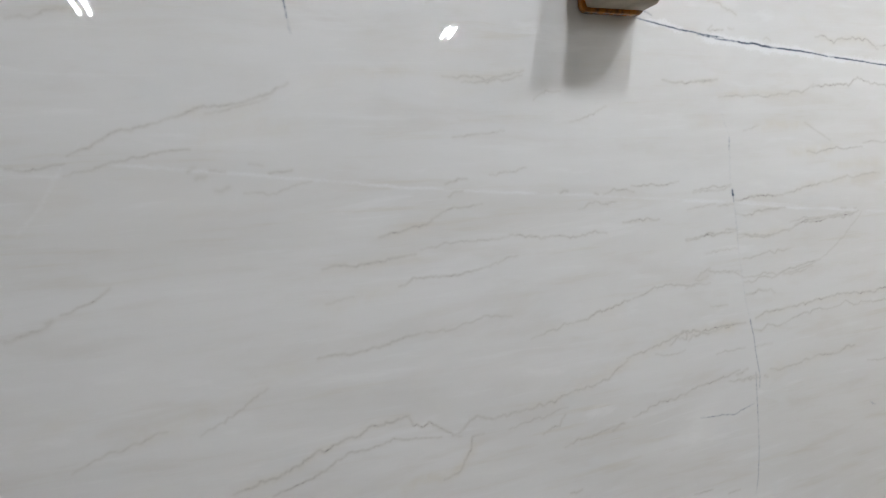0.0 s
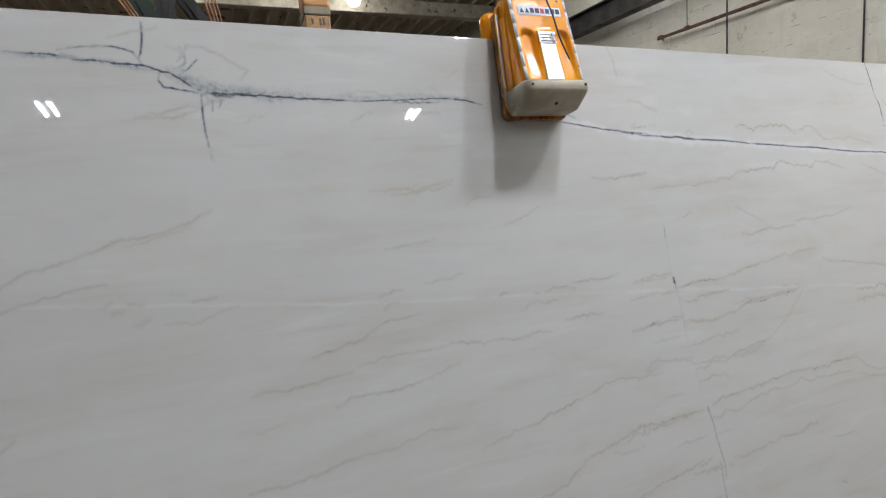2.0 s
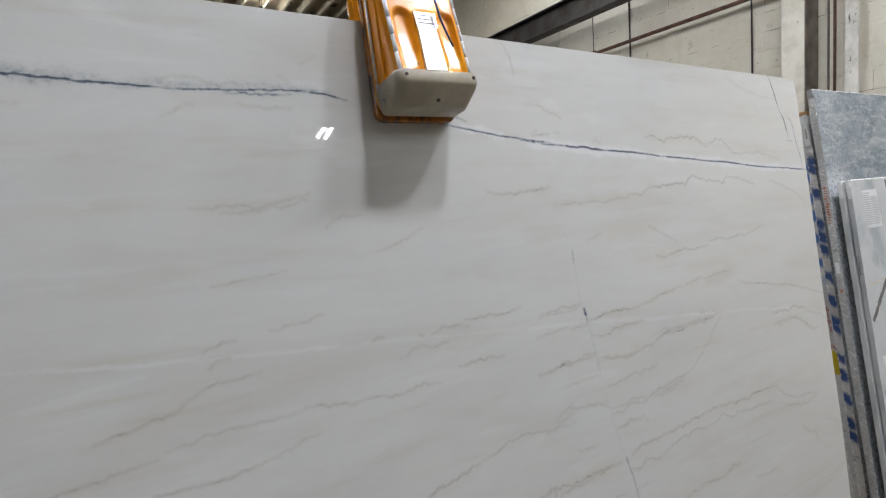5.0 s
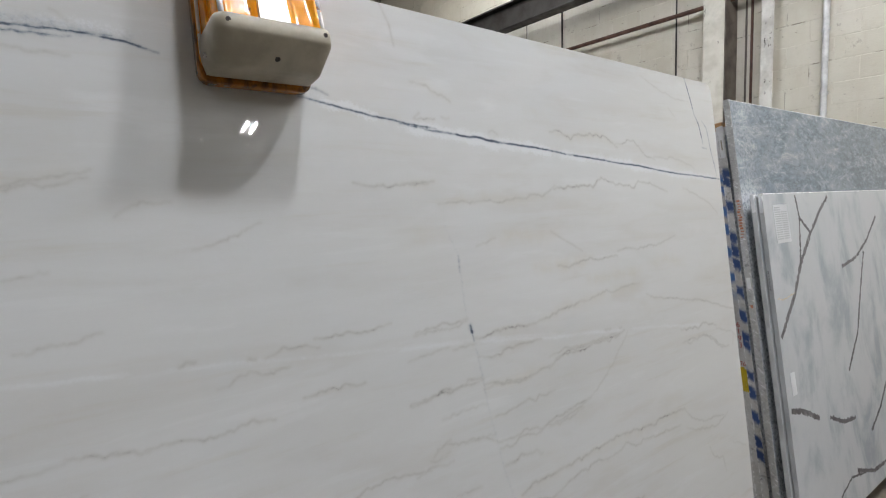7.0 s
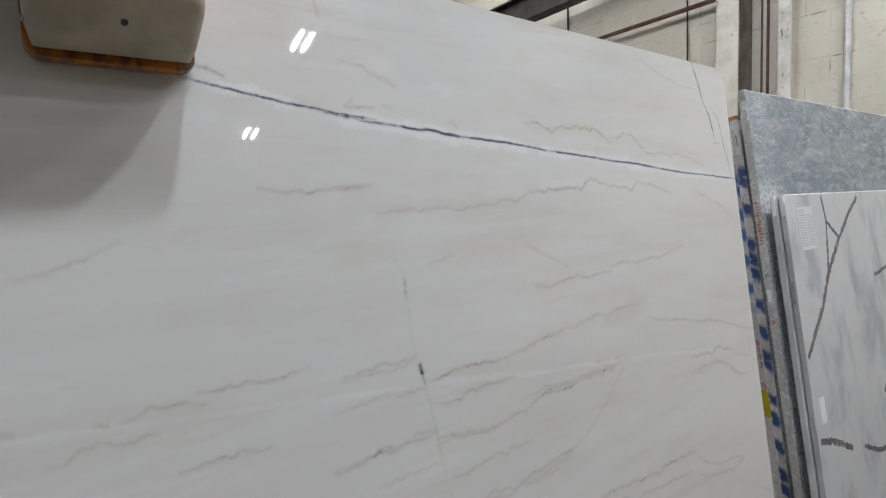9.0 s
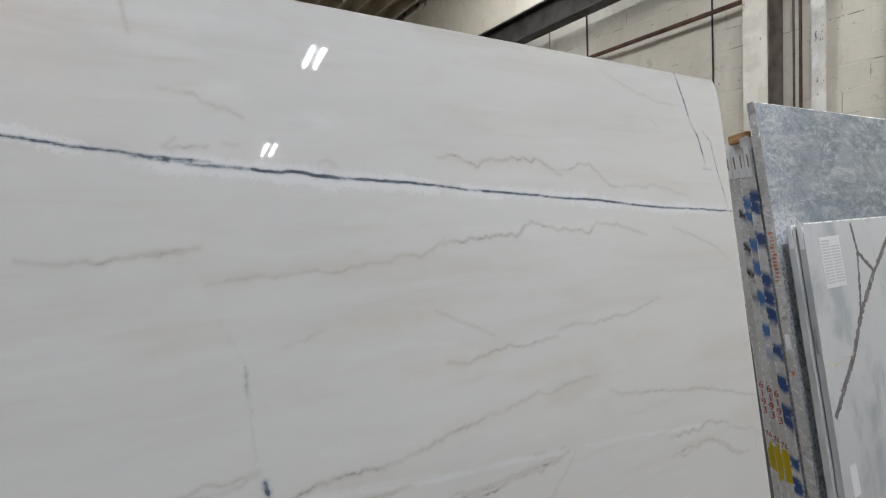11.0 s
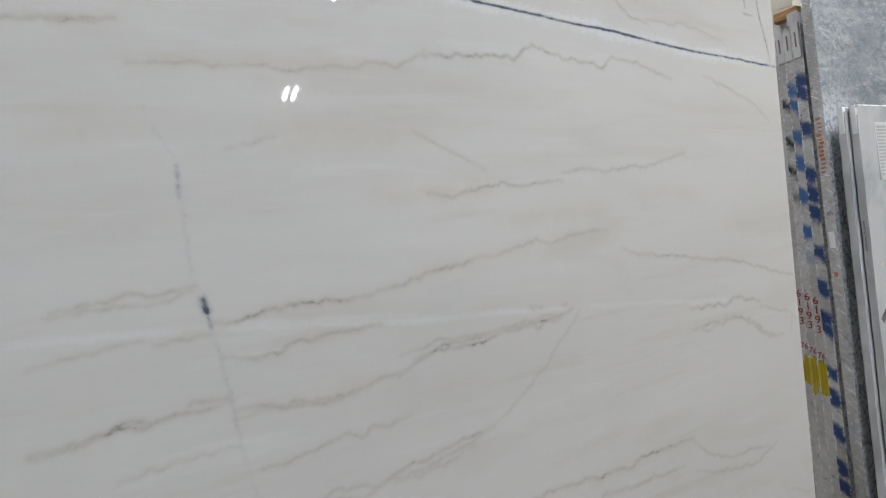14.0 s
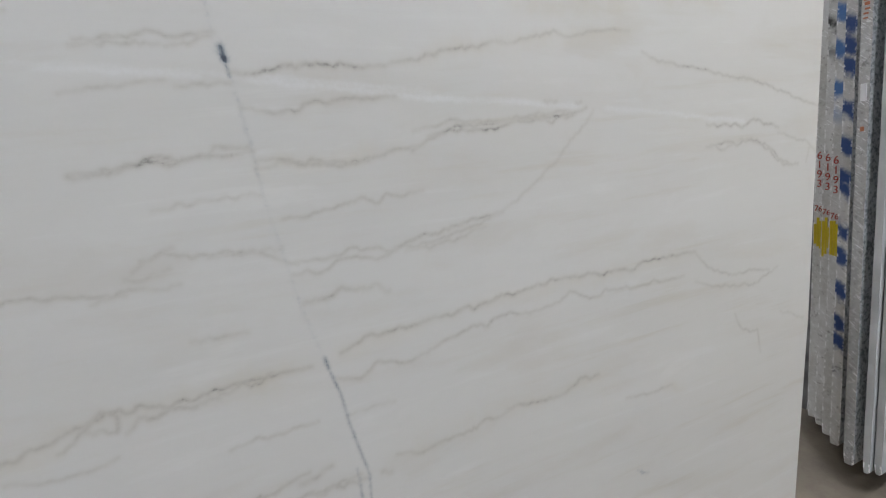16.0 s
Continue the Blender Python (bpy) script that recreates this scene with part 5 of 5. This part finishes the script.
    top = empty("rack_post", pose(x, 0, 1.358, 90 - LEAN, 0, 0), label, "rack post", "rack posts")
    bm = bmesh.new()
    bm_box(bm, -0.04, 0.04, -1.33, 0.35, -0.62, -0.54, 0.006, 2)
    part("upright", bm, M_STEEL, top)
    return top


for x in (-1.6, -0.2, 0.9, 2.6, 4.2):
    rack_post(x, "dark steel rack post behind the leaning slabs")


def timber_post():
    top = empty("timber_post", SLAB, "square timber post with orange sprayed top behind the slab", "timber post")
    bm = bmesh.new()
    bm_box(bm, -0.925, -0.838, -1.25, 1.041, -0.64, -0.55, 0.006, 2)
    part("shaft", bm, M_TIMBER, top, "bare pine post")
    bm = bmesh.new()
    bm_box(bm, -0.927, -0.836, 1.071, 1.136, -0.642, -0.548, 0.008, 2)
    part("painted_top", bm, M_POSTTOP, top, "orange sprayed post top")
    # grey dirt band on the post, built as a thin sleeve
    bm = bmesh.new()
    bm_box(bm, -0.928, -0.835, 1.041, 1.071, -0.643, -0.547, 0.003)
    part("dirt_band", bm, M_DIRT_PRINT, top, "band of grey dirt round the post, added as a sleeve")
    for i, (u, h) in enumerate(((-0.90, 0.018), (-0.873, 0.024), (-0.862, 0.024))):
        bm = bmesh.new()
        bm_box(bm, u - 0.004, u + 0.004, 1.018 - h / 2, 1.018 + h / 2, -0.551, -0.5485, 0.001)
        part("nail_scar", bm, M_BROWN, top)


timber_post()


def hanging_gear():
    """Dark uprights and cable runs that stand behind the slab's left half."""
    for name, mat, a, b, w, deep, label in (
        ("green_channel", M_GREEN, (-1.73, 1.68), (-0.33, -1.25), 0.060, 0.50, "dark green painted steel channel leaning behind the slab"),
        ("black_upright", M_BLACK, (-1.345, 1.68), (-1.373, -1.25), 0.055, 0.53, "black rubber-clad rack upright"),
        ("black_upright", M_BLACK, (-1.66, 1.68), (0.14, -1.25), 0.052, 0.58, "black rubber-clad rack strut with a bent cable"),
    ):
        top = empty(name, SLAB, label, "rack upright")
        for s in (-1, 0, 1):
            bm = bmesh.new()
            vs = []
            for (u, v) in (a, b):
                for du, dw in ((-w / 6, 0), (w / 6, 0), (w / 6, -0.03), (-w / 6, -0.03)):
                    vs.append(bm.verts.new((u + s * w / 2.9 + du, v, -deep + (0.004 if s == 0 else 0) + dw)))
            for f in ((0, 1, 5, 4), (1, 2, 6, 5), (2, 3, 7, 6), (3, 0, 4, 7), (3, 2, 1, 0), (4, 5, 6, 7)):
                bm.faces.new([vs[i] for i in f])
            part("rib", bm, mat, top)
    for x0, x1, n in ((-1.67, -1.22, 3), (-1.305, -1.145, 4)):
        top = empty("cable_run", SLAB, "bundle of thin copper-orange cables hanging behind the slab", "cables")
        for i in range(n):
            bm = bmesh.new()
            bm_tube(bm, (x0 + 0.013 * i, 1.38, -0.49), (x1 + 0.007 * i, 0.58, -0.49), 0.0022, 6)
            part("cable", bm, M_WIRE, top)


hanging_gear()


# ---------------------------------------------------------------- slab lifting clamp
def orange_paint():
    """Thick glossy enamel, runny and wavy, chipped to the primer here and there."""
    k = Mat("orange_enamel", 0.2)
    a, b, w = k.noise(9, 5, 0.6), k.noise(45, 4, 0.7), k.noise(26, 3, 0.5)
    c = k.mix(k.step(a, 0.35, 0.7), (0.97, 0.385, 0.016), (0.90, 0.315, 0.012))
    c = k.mix(k.step(b, 0.66, 0.72, 0, 0.8), c, (0.20, 0.09, 0.03))
    k.color(c)
    k.rough(k.step(a, 0.3, 0.7, 0.12, 0.28))
    k.b.inputs["Coat Weight"].default_value = 0.8
    k.b.inputs["Coat Roughness"].default_value = 0.05
    k.bump(k.mix(0.45, w, b), 0.45, 0.003)
    return k.m


def grimy_orange():
    """The same enamel, grime-flecked, with the bumper's shade painted in as dark brown."""
    k = Mat("shaded_orange_enamel", 0.25)
    a = k.noise(16, 5, 0.6, k.scaled((1.6, 0.7, 1)))
    c = k.mix(k.step(a, 0.40, 0.60), (0.42, 0.15, 0.012), (0.10, 0.042, 0.010))
    k.color(k.mix(k.step(k.noise(60, 4), 0.60, 0.70, 0, 0.7), c, (0.06, 0.035, 0.02)))
    k.b.inputs["Coat Weight"].default_value = 0.6
    return k.m


def chipped_edge():
    k = Mat("chipped_edge", 0.3)
    a = k.noise(40, 4, 0.7)
    k.color(k.mix(k.step(a, 0.60, 0.68), (0.80, 0.79, 0.75), (0.75, 0.30, 0.02)))
    k.bump(a, 0.4, 0.002)
    return k.m


M_ORANGE = orange_paint()
M_SHADED_ORANGE = grimy_orange()
M_CHIP = chipped_edge()
M_BUMPER = worn("beige_bumper", (0.50, 0.455, 0.355), (0.36, 0.32, 0.245), 0.5, scale=14)
M_BOLT = worn("dark_bolt", (0.06, 0.05, 0.045), (0.03, 0.025, 0.02), 0.4, 0.6)
M_ALU = worn("aluminium_plate", (0.60, 0.60, 0.60), (0.40, 0.40, 0.40), 0.28, 0.8, scale=30)
M_BARE = worn("bare_scuffed_panel", (0.92, 0.91, 0.89), (0.80, 0.76, 0.70), 0.36, 0.85, scale=22)
M_LOGO_RED = worn("logo_red", (0.60, 0.06, 0.05), (0.5, 0.04, 0.04), 0.4, bump=0)


def loft(bm, rings, close=True):
    """Skin between rings of points of equal count."""
    vs = [[bm.verts.new(p) for p in r] for r in rings]
    n = len(rings[0])
    for a, b in zip(vs[:-1], vs[1:]):
        for i in range(n):
            j = (i + 1) % n
            bm.faces.new((a[i], a[j], b[j], b[i]))
    if close:
        bm.faces.new(vs[0][::-1])
        bm.faces.new(vs[-1])
    return vs


def rounded(u0, u1, w0, w1, r, v, n=5):
    """A ring in the u-w plane at height v with rounded outer corners."""
    pts = [(u0, v, w0), (u1, v, w0)]
    for k in range(n + 1):
        a = math.pi / 2 * k / n
        pts.append((u1 - r + r * math.cos(a), v, w1 - r + r * math.sin(a)))
    for k in range(n + 1):
        a = math.pi / 2 * (k + 1e-6) / n
        pts.append((u0 + r - r * math.sin(a), v, w1 - r + r * math.cos(a)))
    return pts


CU = -0.428          # centre line of the clamp along the slab
V_TOP, V_LOW = 0.843, 0.501


def front_w(v):
    """How far the housing stands off the slab at height v."""
    return 0.085 + (0.830 - v) * 0.179


def smooth01(x):
    x = min(1.0, max(0.0, x))
    return x * x * (3 - 2 * x)


def pressed_w(u, v):
    """The pressed front of the housing: rolled edges, two arched hollows, a raised middle."""
    w = front_w(v)
    out = max(0.0, abs(u) - 0.076) / 0.012
    over = max(0.0, v - (V_TOP - 0.022)) / 0.022
    w -= 0.014 * (1 - math.sqrt(max(0.0, 1 - min(1.0, out * out + over * over))))
    for c in (-0.052, 0.052):
        d = math.hypot(u - c, max(0.0, v - 0.694))
        w -= 0.012 * (1 - smooth01((d - 0.012) / 0.013)) * (0.25 + 0.75 * smooth01((v - 0.565) / 0.10))
    return w + 0.003 * (1 - smooth01((abs(u) - 0.021) / 0.006)) * (1 - smooth01((v - 0.708) / 0.012))


def plate(name, u0, u1, v0, v1, w0, w1, r, material, parent, label="", bevel=0.003):
    """A steel plate lying against the slab with rounded corners."""
    bm = bmesh.new()
    pts = []
    for cu, cv, a0 in ((u1 - r, v1 - r, 0), (u0 + r, v1 - r, 90), (u0 + r, v0 + r, 180), (u1 - r, v0 + r, 270)):
        for i in range(7):
            a = radians(a0 + 15 * i)
            pts.append((cu + r * math.cos(a), cv + r * math.sin(a)))
    rings = []
    for w, inset in ((w0, bevel), (w0 + bevel, 0), (w1 - bevel, 0), (w1 - bevel * 0.3, bevel * 0.3), (w1, bevel)):
        mu, mv = (u0 + u1) / 2, (v0 + v1) / 2
        fu, fv = 1 - 2 * inset / (u1 - u0), 1 - 2 * inset / (v1 - v0)
        rings.append([(mu + (u - mu) * fu, mv + (v - mv) * fv, w) for u, v in pts])
    loft(bm, rings)
    return part(name, bm, material, parent, label)


def clamp():
    top = empty("slab_clamp", SLAB, "scuffed orange steel lifting clamp with beige bumper gripping the slab", "slab clamp")
    # body of the housing, wider below
    bm = bmesh.new()
    rings = []
    for v, half, r in ((0.540, 0.084, 0.014), (0.566, 0.087, 0.012), (0.66, 0.088, 0.012), (0.77, 0.088, 0.012), (0.815, 0.086, 0.014), (0.832, 0.078, 0.018), (V_TOP - 0.001, 0.064, 0.018)):
        rings.append(rounded(CU - half, CU + half, 0.028, front_w(v) - 0.013, r, v))
    loft(bm, rings)
    part("housing", bm, M_ORANGE, top, "glossy orange enamelled housing", True)
    # pressed front skin
    bm = bmesh.new()
    nu, nv = 56, 64
    grid = []
    for j in range(nv + 1):
        v = 0.566 + (V_TOP - 0.566) * j / nv
        shrink = 1 - 0.25 * max(0.0, (v - 0.815) / 0.028) ** 2
        grid.append([bm.verts.new((CU + u * shrink, v, pressed_w(u, v))) for u in (0.088 * (2 * i / nu - 1) for i in range(nu + 1))])
    for j in range(nv):
        for i in range(nu):
            bm.faces.new((grid[j][i], grid[j][i + 1], grid[j + 1][i + 1], grid[j + 1][i]))
    part("front_panel", bm, M_ORANGE, top, "pressed orange front with two arched hollows", True)
    # worn pale rims down both sides of the housing
    for s in (-1, 1):
        bm = bmesh.new()
        at = [(CU + s * (0.0825 - 0.010 * smooth01((v - 0.80) / 0.04)), v, front_w(v) - 0.0028 - 0.006 * smooth01((v - 0.81) / 0.03)) for v in (0.570, 0.61, 0.65, 0.69, 0.73, 0.77, 0.80, 0.82, 0.834)]
        for p, q in zip(at[:-1], at[1:]):
            bm_tube(bm, p, q, 0.0046, 10)
        part("worn_rim", bm, M_CHIP, top, "chipped pale rim", True)
    bm = bmesh.new()
    loft(bm, [[(CU - h, v, front_w(v) + 0.001), (CU + h, v, front_w(v) + 0.001), (CU + h - 0.002, v, front_w(v) + 0.0048), (CU - h + 0.002, v, front_w(v) + 0.0048)] for v, h in ((0.574, 0.027), (0.64, 0.0245), (0.708, 0.0225))])
    part("scuffed_panel", bm, M_BARE, top, "scuffed bare metal middle panel")
    bm = bmesh.new()
    loft(bm, [[(CU - 0.024, v, front_w(v) + 0.003), (CU + 0.026, v, front_w(v) + 0.003), (CU + 0.026, v, front_w(v) + 0.0062), (CU - 0.024, v, front_w(v) + 0.0062)] for v in (0.674, 0.708)])
    rating = part("rating_plate", bm, M_ALU, top, "worn aluminium rating plate")
    for i in range(3):
        bm = bmesh.new()
        v = 0.680 + 0.009 * i
        loft(bm, [[(CU - 0.02, q, front_w(q) + 0.006), (CU + 0.018 - 0.006 * i, q, front_w(q) + 0.006), (CU + 0.018 - 0.006 * i, q, front_w(q) + 0.0067), (CU - 0.02, q, front_w(q) + 0.0067)] for q in (v, v + 0.003)])
        part("stamped_bar", bm, M_BOLT, rating)
    # maker's plate with plain marks only
    bm = bmesh.new()
    loft(bm, [[(CU - 0.066, v, front_w(v) - 0.001), (CU + 0.064, v, front_w(v) - 0.001), (CU + 0.064, v, front_w(v) + 0.0012), (CU - 0.066, v, front_w(v) + 0.0012)] for v in (0.757, 0.782)])
    badge = part("makers_badge", bm, M_PAPER, top, "white maker's badge with dark and red marks")
    for i in range(8):
        u0 = CU - 0.060 + 0.0155 * i
        bm = bmesh.new()
        sharp = 0.006 if i in (0, 1) else 0.0
        loft(bm, [[(u0 + sharp * k, v, front_w(v) + 0.001), (u0 + 0.0115 - sharp * k, v, front_w(v) + 0.001), (u0 + 0.0115 - sharp * k, v, front_w(v) + 0.0019), (u0 + sharp * k, v, front_w(v) + 0.0019)] for k, v in ((0.0, 0.763), (0.9, 0.777))])
        part("mark", bm, M_LOGO_RED if i == 4 else M_INK, badge)
    # moulded bumper
    bm = bmesh.new()
    rings = []
    for v, half, w0, w1, r in ((0.507, 0.083, 0.040, 0.090, 0.020), (0.510, 0.090, 0.036, 0.102, 0.024), (0.538, 0.096, 0.030, 0.1375, 0.026), (0.543, 0.0965, 0.030, 0.1425, 0.024),
                               (0.549, 0.097, 0.030, 0.1445, 0.022), (0.565, 0.097, 0.032, 0.1435, 0.020), (0.5715, 0.095, 0.036, 0.1395, 0.018), (0.574, 0.090, 0.046, 0.132, 0.016)):
        rings.append(rounded(CU - half, CU + half, w0, w1, r, v))
    loft(bm, rings)
    bumper = part("bumper", bm, M_BUMPER, top, "grubby beige moulded bumper", True)
    for u, v, w in ((CU - 0.078, 0.559, 0.1432), (CU + 0.080, 0.559, 0.1432), (CU + 0.004, 0.519, 0.115)):
        bm = bmesh.new()
        bm_tube(bm, (u, v, w - 0.004), (u, v - 0.0006, w + 0.0010), 0.0040, 12)
        bm_tube(bm, (u, v, w), (u, v - 0.0006, w + 0.0016), 0.0020, 6)
        part("bolt", bm, M_BOLT, bumper)
    # jaw that bears on the slab, its flanges, and the far jaw
    # jaw colour carries the shade that the bumper casts on it
    plate("front_jaw", CU - 0.100, CU + 0.100, V_LOW, 0.800, 0.006, 0.024, 0.022, M_SHADED_ORANGE, top, "grimy orange steel jaw plate, darkened as in the bumper's shade")
    plate("flange", CU - 0.097, CU + 0.092, 0.522, 0.812, 0.0235, 0.036, 0.020, M_ORANGE, top, "scuffed orange flange")
    plate("jaw_pad", CU - 0.085, CU + 0.085, V_LOW + 0.010, 0.70, 0.0006, 0.0065, 0.02, M_BLACK, top, "black rubber gripping pad", 0.001)
    for s in (-1, 1):
        bm = bmesh.new()
        bm_tube(bm, (CU + s * 0.0945, 0.545, 0.035), (CU + s * 0.0945, 0.785, 0.035), 0.0030, 8)
        part("scuffed_edge", bm, M_CHIP, top, "bare scuffed flange edge", True)
        bm = bmesh.new()
        bm_box(bm, CU + s * 0.086 - 0.005, CU + s * 0.086 + 0.005, 0.55, 0.77, 0.034, 0.07, 0.003)
        part("side_rib", bm, M_ORANGE, top)
    bm = bmesh.new()
    bm_tube(bm, (CU - 0.0985, 0.532, 0.062), (CU - 0.088, 0.532, 0.062), 0.0045, 12)
    part("pivot_pin", bm, M_ALU, top, "bare steel pivot pin")
    bm = bmesh.new()
    bm_box(bm, CU - 0.098, CU + 0.085, 0.56, 0.828, -SLAB_THICK - 0.060, -SLAB_THICK - 0.003, 0.024, 3)
    part("rear_jaw", bm, M_ORANGE, top, "orange rear jaw with rounded shoulders")
    bm = bmesh.new()
    bm_box(bm, CU - 0.07, CU + 0.07, 0.742, 0.80, -SLAB_THICK - 0.01, 0.04, 0.01, 2)
    part("bridge", bm, M_ORANGE, top)
    for u in (CU - 0.062, CU + 0.062):
        bm = bmesh.new()
        bm_tube(bm, (u, 0.802, front_w(0.802) - 0.004), (u, 0.802, front_w(0.802) + 0.001), 0.0028, 8)
        part("screw", bm, M_BOLT, top)
    # lifting lug, shackle and hoist chain
    bm = bmesh.new()
    bm_tube(bm, (CU + 0.004, 0.822, front_w(0.822) - 0.01), (CU + 0.004, 0.822, front_w(0.822) + 0.003), 0.008, 14)
    part("lug_pin", bm, M_BROWN, top, "rusty lug pin")
    bm = bmesh.new()
    bm_box(bm, CU - 0.022, CU + 0.022, 0.815, 0.90, 0.035, 0.062, 0.008, 2)
    part("lug", bm, M_RUST, top, "rust-red lifting lug")
    # pull cord that hangs down the front
    curve = bpy.data.curves.new("pull_cord", "CURVE")
    curve.dimensions, curve.bevel_depth, curve.bevel_resolution = "3D", 0.0023, 2
    sp = curve.splines.new("BEZIER")
    pts = ((CU - 0.002, 0.90, 0.09), (CU + 0.012, 0.83, 0.100), (CU + 0.024, 0.755, 0.117), (CU + 0.030, 0.68, 0.131), (CU + 0.046, 0.628, 0.136))
    sp.bezier_points.add(len(pts) - 1)
    for b, p in zip(sp.bezier_points, pts):
        b.co, b.handle_left_type, b.handle_right_type = p, "AUTO", "AUTO"
    tmp = bpy.data.objects.new("cord_shape", curve)
    cord = new("pull_cord", bpy.data.meshes.new_from_object(tmp))
    cord.data.materials.append(M_BLACK)
    cord.parent = top
    bpy.data.objects.remove(tmp)
    return top


clamp()


def hoist():
    """The chain that holds the clamp from the runway above."""
    p = SLAB @ Vector((CU, 0.90, 0.048))
    top = empty("hoist_chain", pose(p.x, p.y, p.z), "steel hoist chain hanging from the roof to the clamp", "hoist chain")
    bm = bmesh.new()
    n = int((ROOF - 0.25 - p.z) / 0.045)
    for i in range(n):
        z = 0.02 + 0.045 * i
        a = (0.012, 0) if i % 2 else (0, 0.012)
        for s in (-1, 1):
            bm_tube(bm, (s * a[0], s * a[1], z - 0.026), (s * a[0], s * a[1], z + 0.026), 0.004, 6)
    part("chain", bm, M_GALV, top)


hoist()


# ---------------------------------------------------------------- along the block wall
def upright_pipe(name, y, r, material, x, label, z0=0.0, z1=ROOF - 0.3, collars=()):
    top = empty(name, pose(x, y, 0), label, "conduit")
    bm = bmesh.new()
    bm_tube(bm, (0, 0, z0), (0, 0, z1), r, 14)
    part("tube", bm, material, top, smooth=False)
    for z in collars:
        bm = bmesh.new()
        bm_tube(bm, (0, 0, z - 0.012), (0, 0, z + 0.012), r * 1.3, 12)
        part("collar", bm, material, top)
    return top


upright_pipe("conduit", 1.06, 0.027, M_GALV, EAST - 0.03, "galvanised vertical conduit on the block wall", collars=(2.55, 3.12, 3.7))
upright_pipe("cable", 2.53, 0.009, M_STEEL, EAST - 0.02, "thin dark cable running down the wall")
upright_pipe("cable", 4.20, 0.011, M_STEEL, EAST - 0.02, "thin dark cable with a small clip on the wall", collars=(3.5,))
upright_pipe("conduit", 1.772, 0.010, M_BROWN, EAST - 0.012, "thin brown conduit beside a column")
upright_pipe("conduit", 1.715, 0.013, M_RUST, EAST - 0.015, "thin rusty conduit beside a column")

pil = box_part("pilaster", (EAST - 0.25, EAST + 0.01, 1.88, 2.10, 0.0, ROOF - 0.25), M_PILASTER, bevel=0.006)
tagged(pil, "cream painted concrete pilaster with chipped corners", "pilaster", kind="structure")
# thin dark sheet that covers the pilaster's near side
tagged(box_part("dark_side_sheet", (EAST - 0.246, EAST + 0.01, 1.868, 1.879, 0.0, ROOF - 0.26), M_BROWN), "thin dark brown sheet on the near side of the pilaster", "column", kind="structure")
bm = bmesh.new()
bm_box(bm, EAST - 0.115, EAST - 0.10, 1.475, 1.585, 0, ROOF - 0.25)
bm_box(bm, EAST - 0.102, EAST + 0.005, 1.52, 1.532, 0, ROOF - 0.25)
tagged(part("steel_column", bm, M_WHITE_STEEL), "white painted steel column with peeling paint", "column", kind="structure")


def sprinkler_pipe():
    x, z = EAST - 0.14, 3.625
    top = empty("sprinkler_pipe", pose(x, 0, z), "rust-brown sprinkler pipe running along the wall", "pipe")
    bm = bmesh.new()
    bm_tube(bm, (0, -3.5, 0), (0, 5.3, -0.02), 0.024, 14)
    part("tube", bm, M_RUST, top)
    for y in (4.75, 5.25, 1.3):
        bm = bmesh.new()
        bm_tube(bm, (0, y - 0.03, -0.012), (0, y + 0.03, -0.012), 0.034, 12)
        part("coupling", bm, M_RUST, top)
    bm = bmesh.new()
    bm_tube(bm, (0, 4.75, 0), (0, 4.75, ROOF - 0.25 - z), 0.006, 6)
    part("hanger_rod", bm, M_STEEL, top)
    bm = bmesh.new()
    bm_tube(bm, (0, 5.2, 0), (0, 5.2, -0.07), 0.012, 8)
    part("sprinkler_head", bm, M_RUST, top)


sprinkler_pipe()


# ---------------------------------------------------------------- wall blocks, one by one
def block_mesh(length):
    bm = bmesh.new()
    bm_box(bm, -0.013, -0.007, -length / 2, length / 2, -0.0985, 0.0985, 0.003)
    me = bpy.data.meshes.new("block")
    bm.to_mesh(me)
    bm.free()
    me.materials.append(M_BLOCK)
    return me


BLOCK, HALF = block_mesh(0.3965), block_mesh(0.1965)
block_rng = random.Random(3)
near = 0
rest = bmesh.new()
for row in range(0, 28):
    z = 0.10 + 0.203 * row
    for col in range(-30, 38):
        y = 0.4 * col + (0.2 if row % 2 else 0.0)
        ob_x = EAST + 0.012 + block_rng.uniform(-0.002, 0.002)
        if 2.5 < z < 4.6 and -0.2 < y < 7.2:
            ob = new("block", BLOCK)
            ob.location = (ob_x, y, z)
            ob.parent = wall_east
            near += 1
        else:
            bm_box(rest, ob_x - 0.013, ob_x - 0.007, y - 0.1982, y + 0.1982, z - 0.0985, z + 0.0985)
far_blocks = part("far_blocks", rest, M_BLOCK, wall_east)
tagged(far_blocks, "cream painted concrete blocks", kind="stuff")
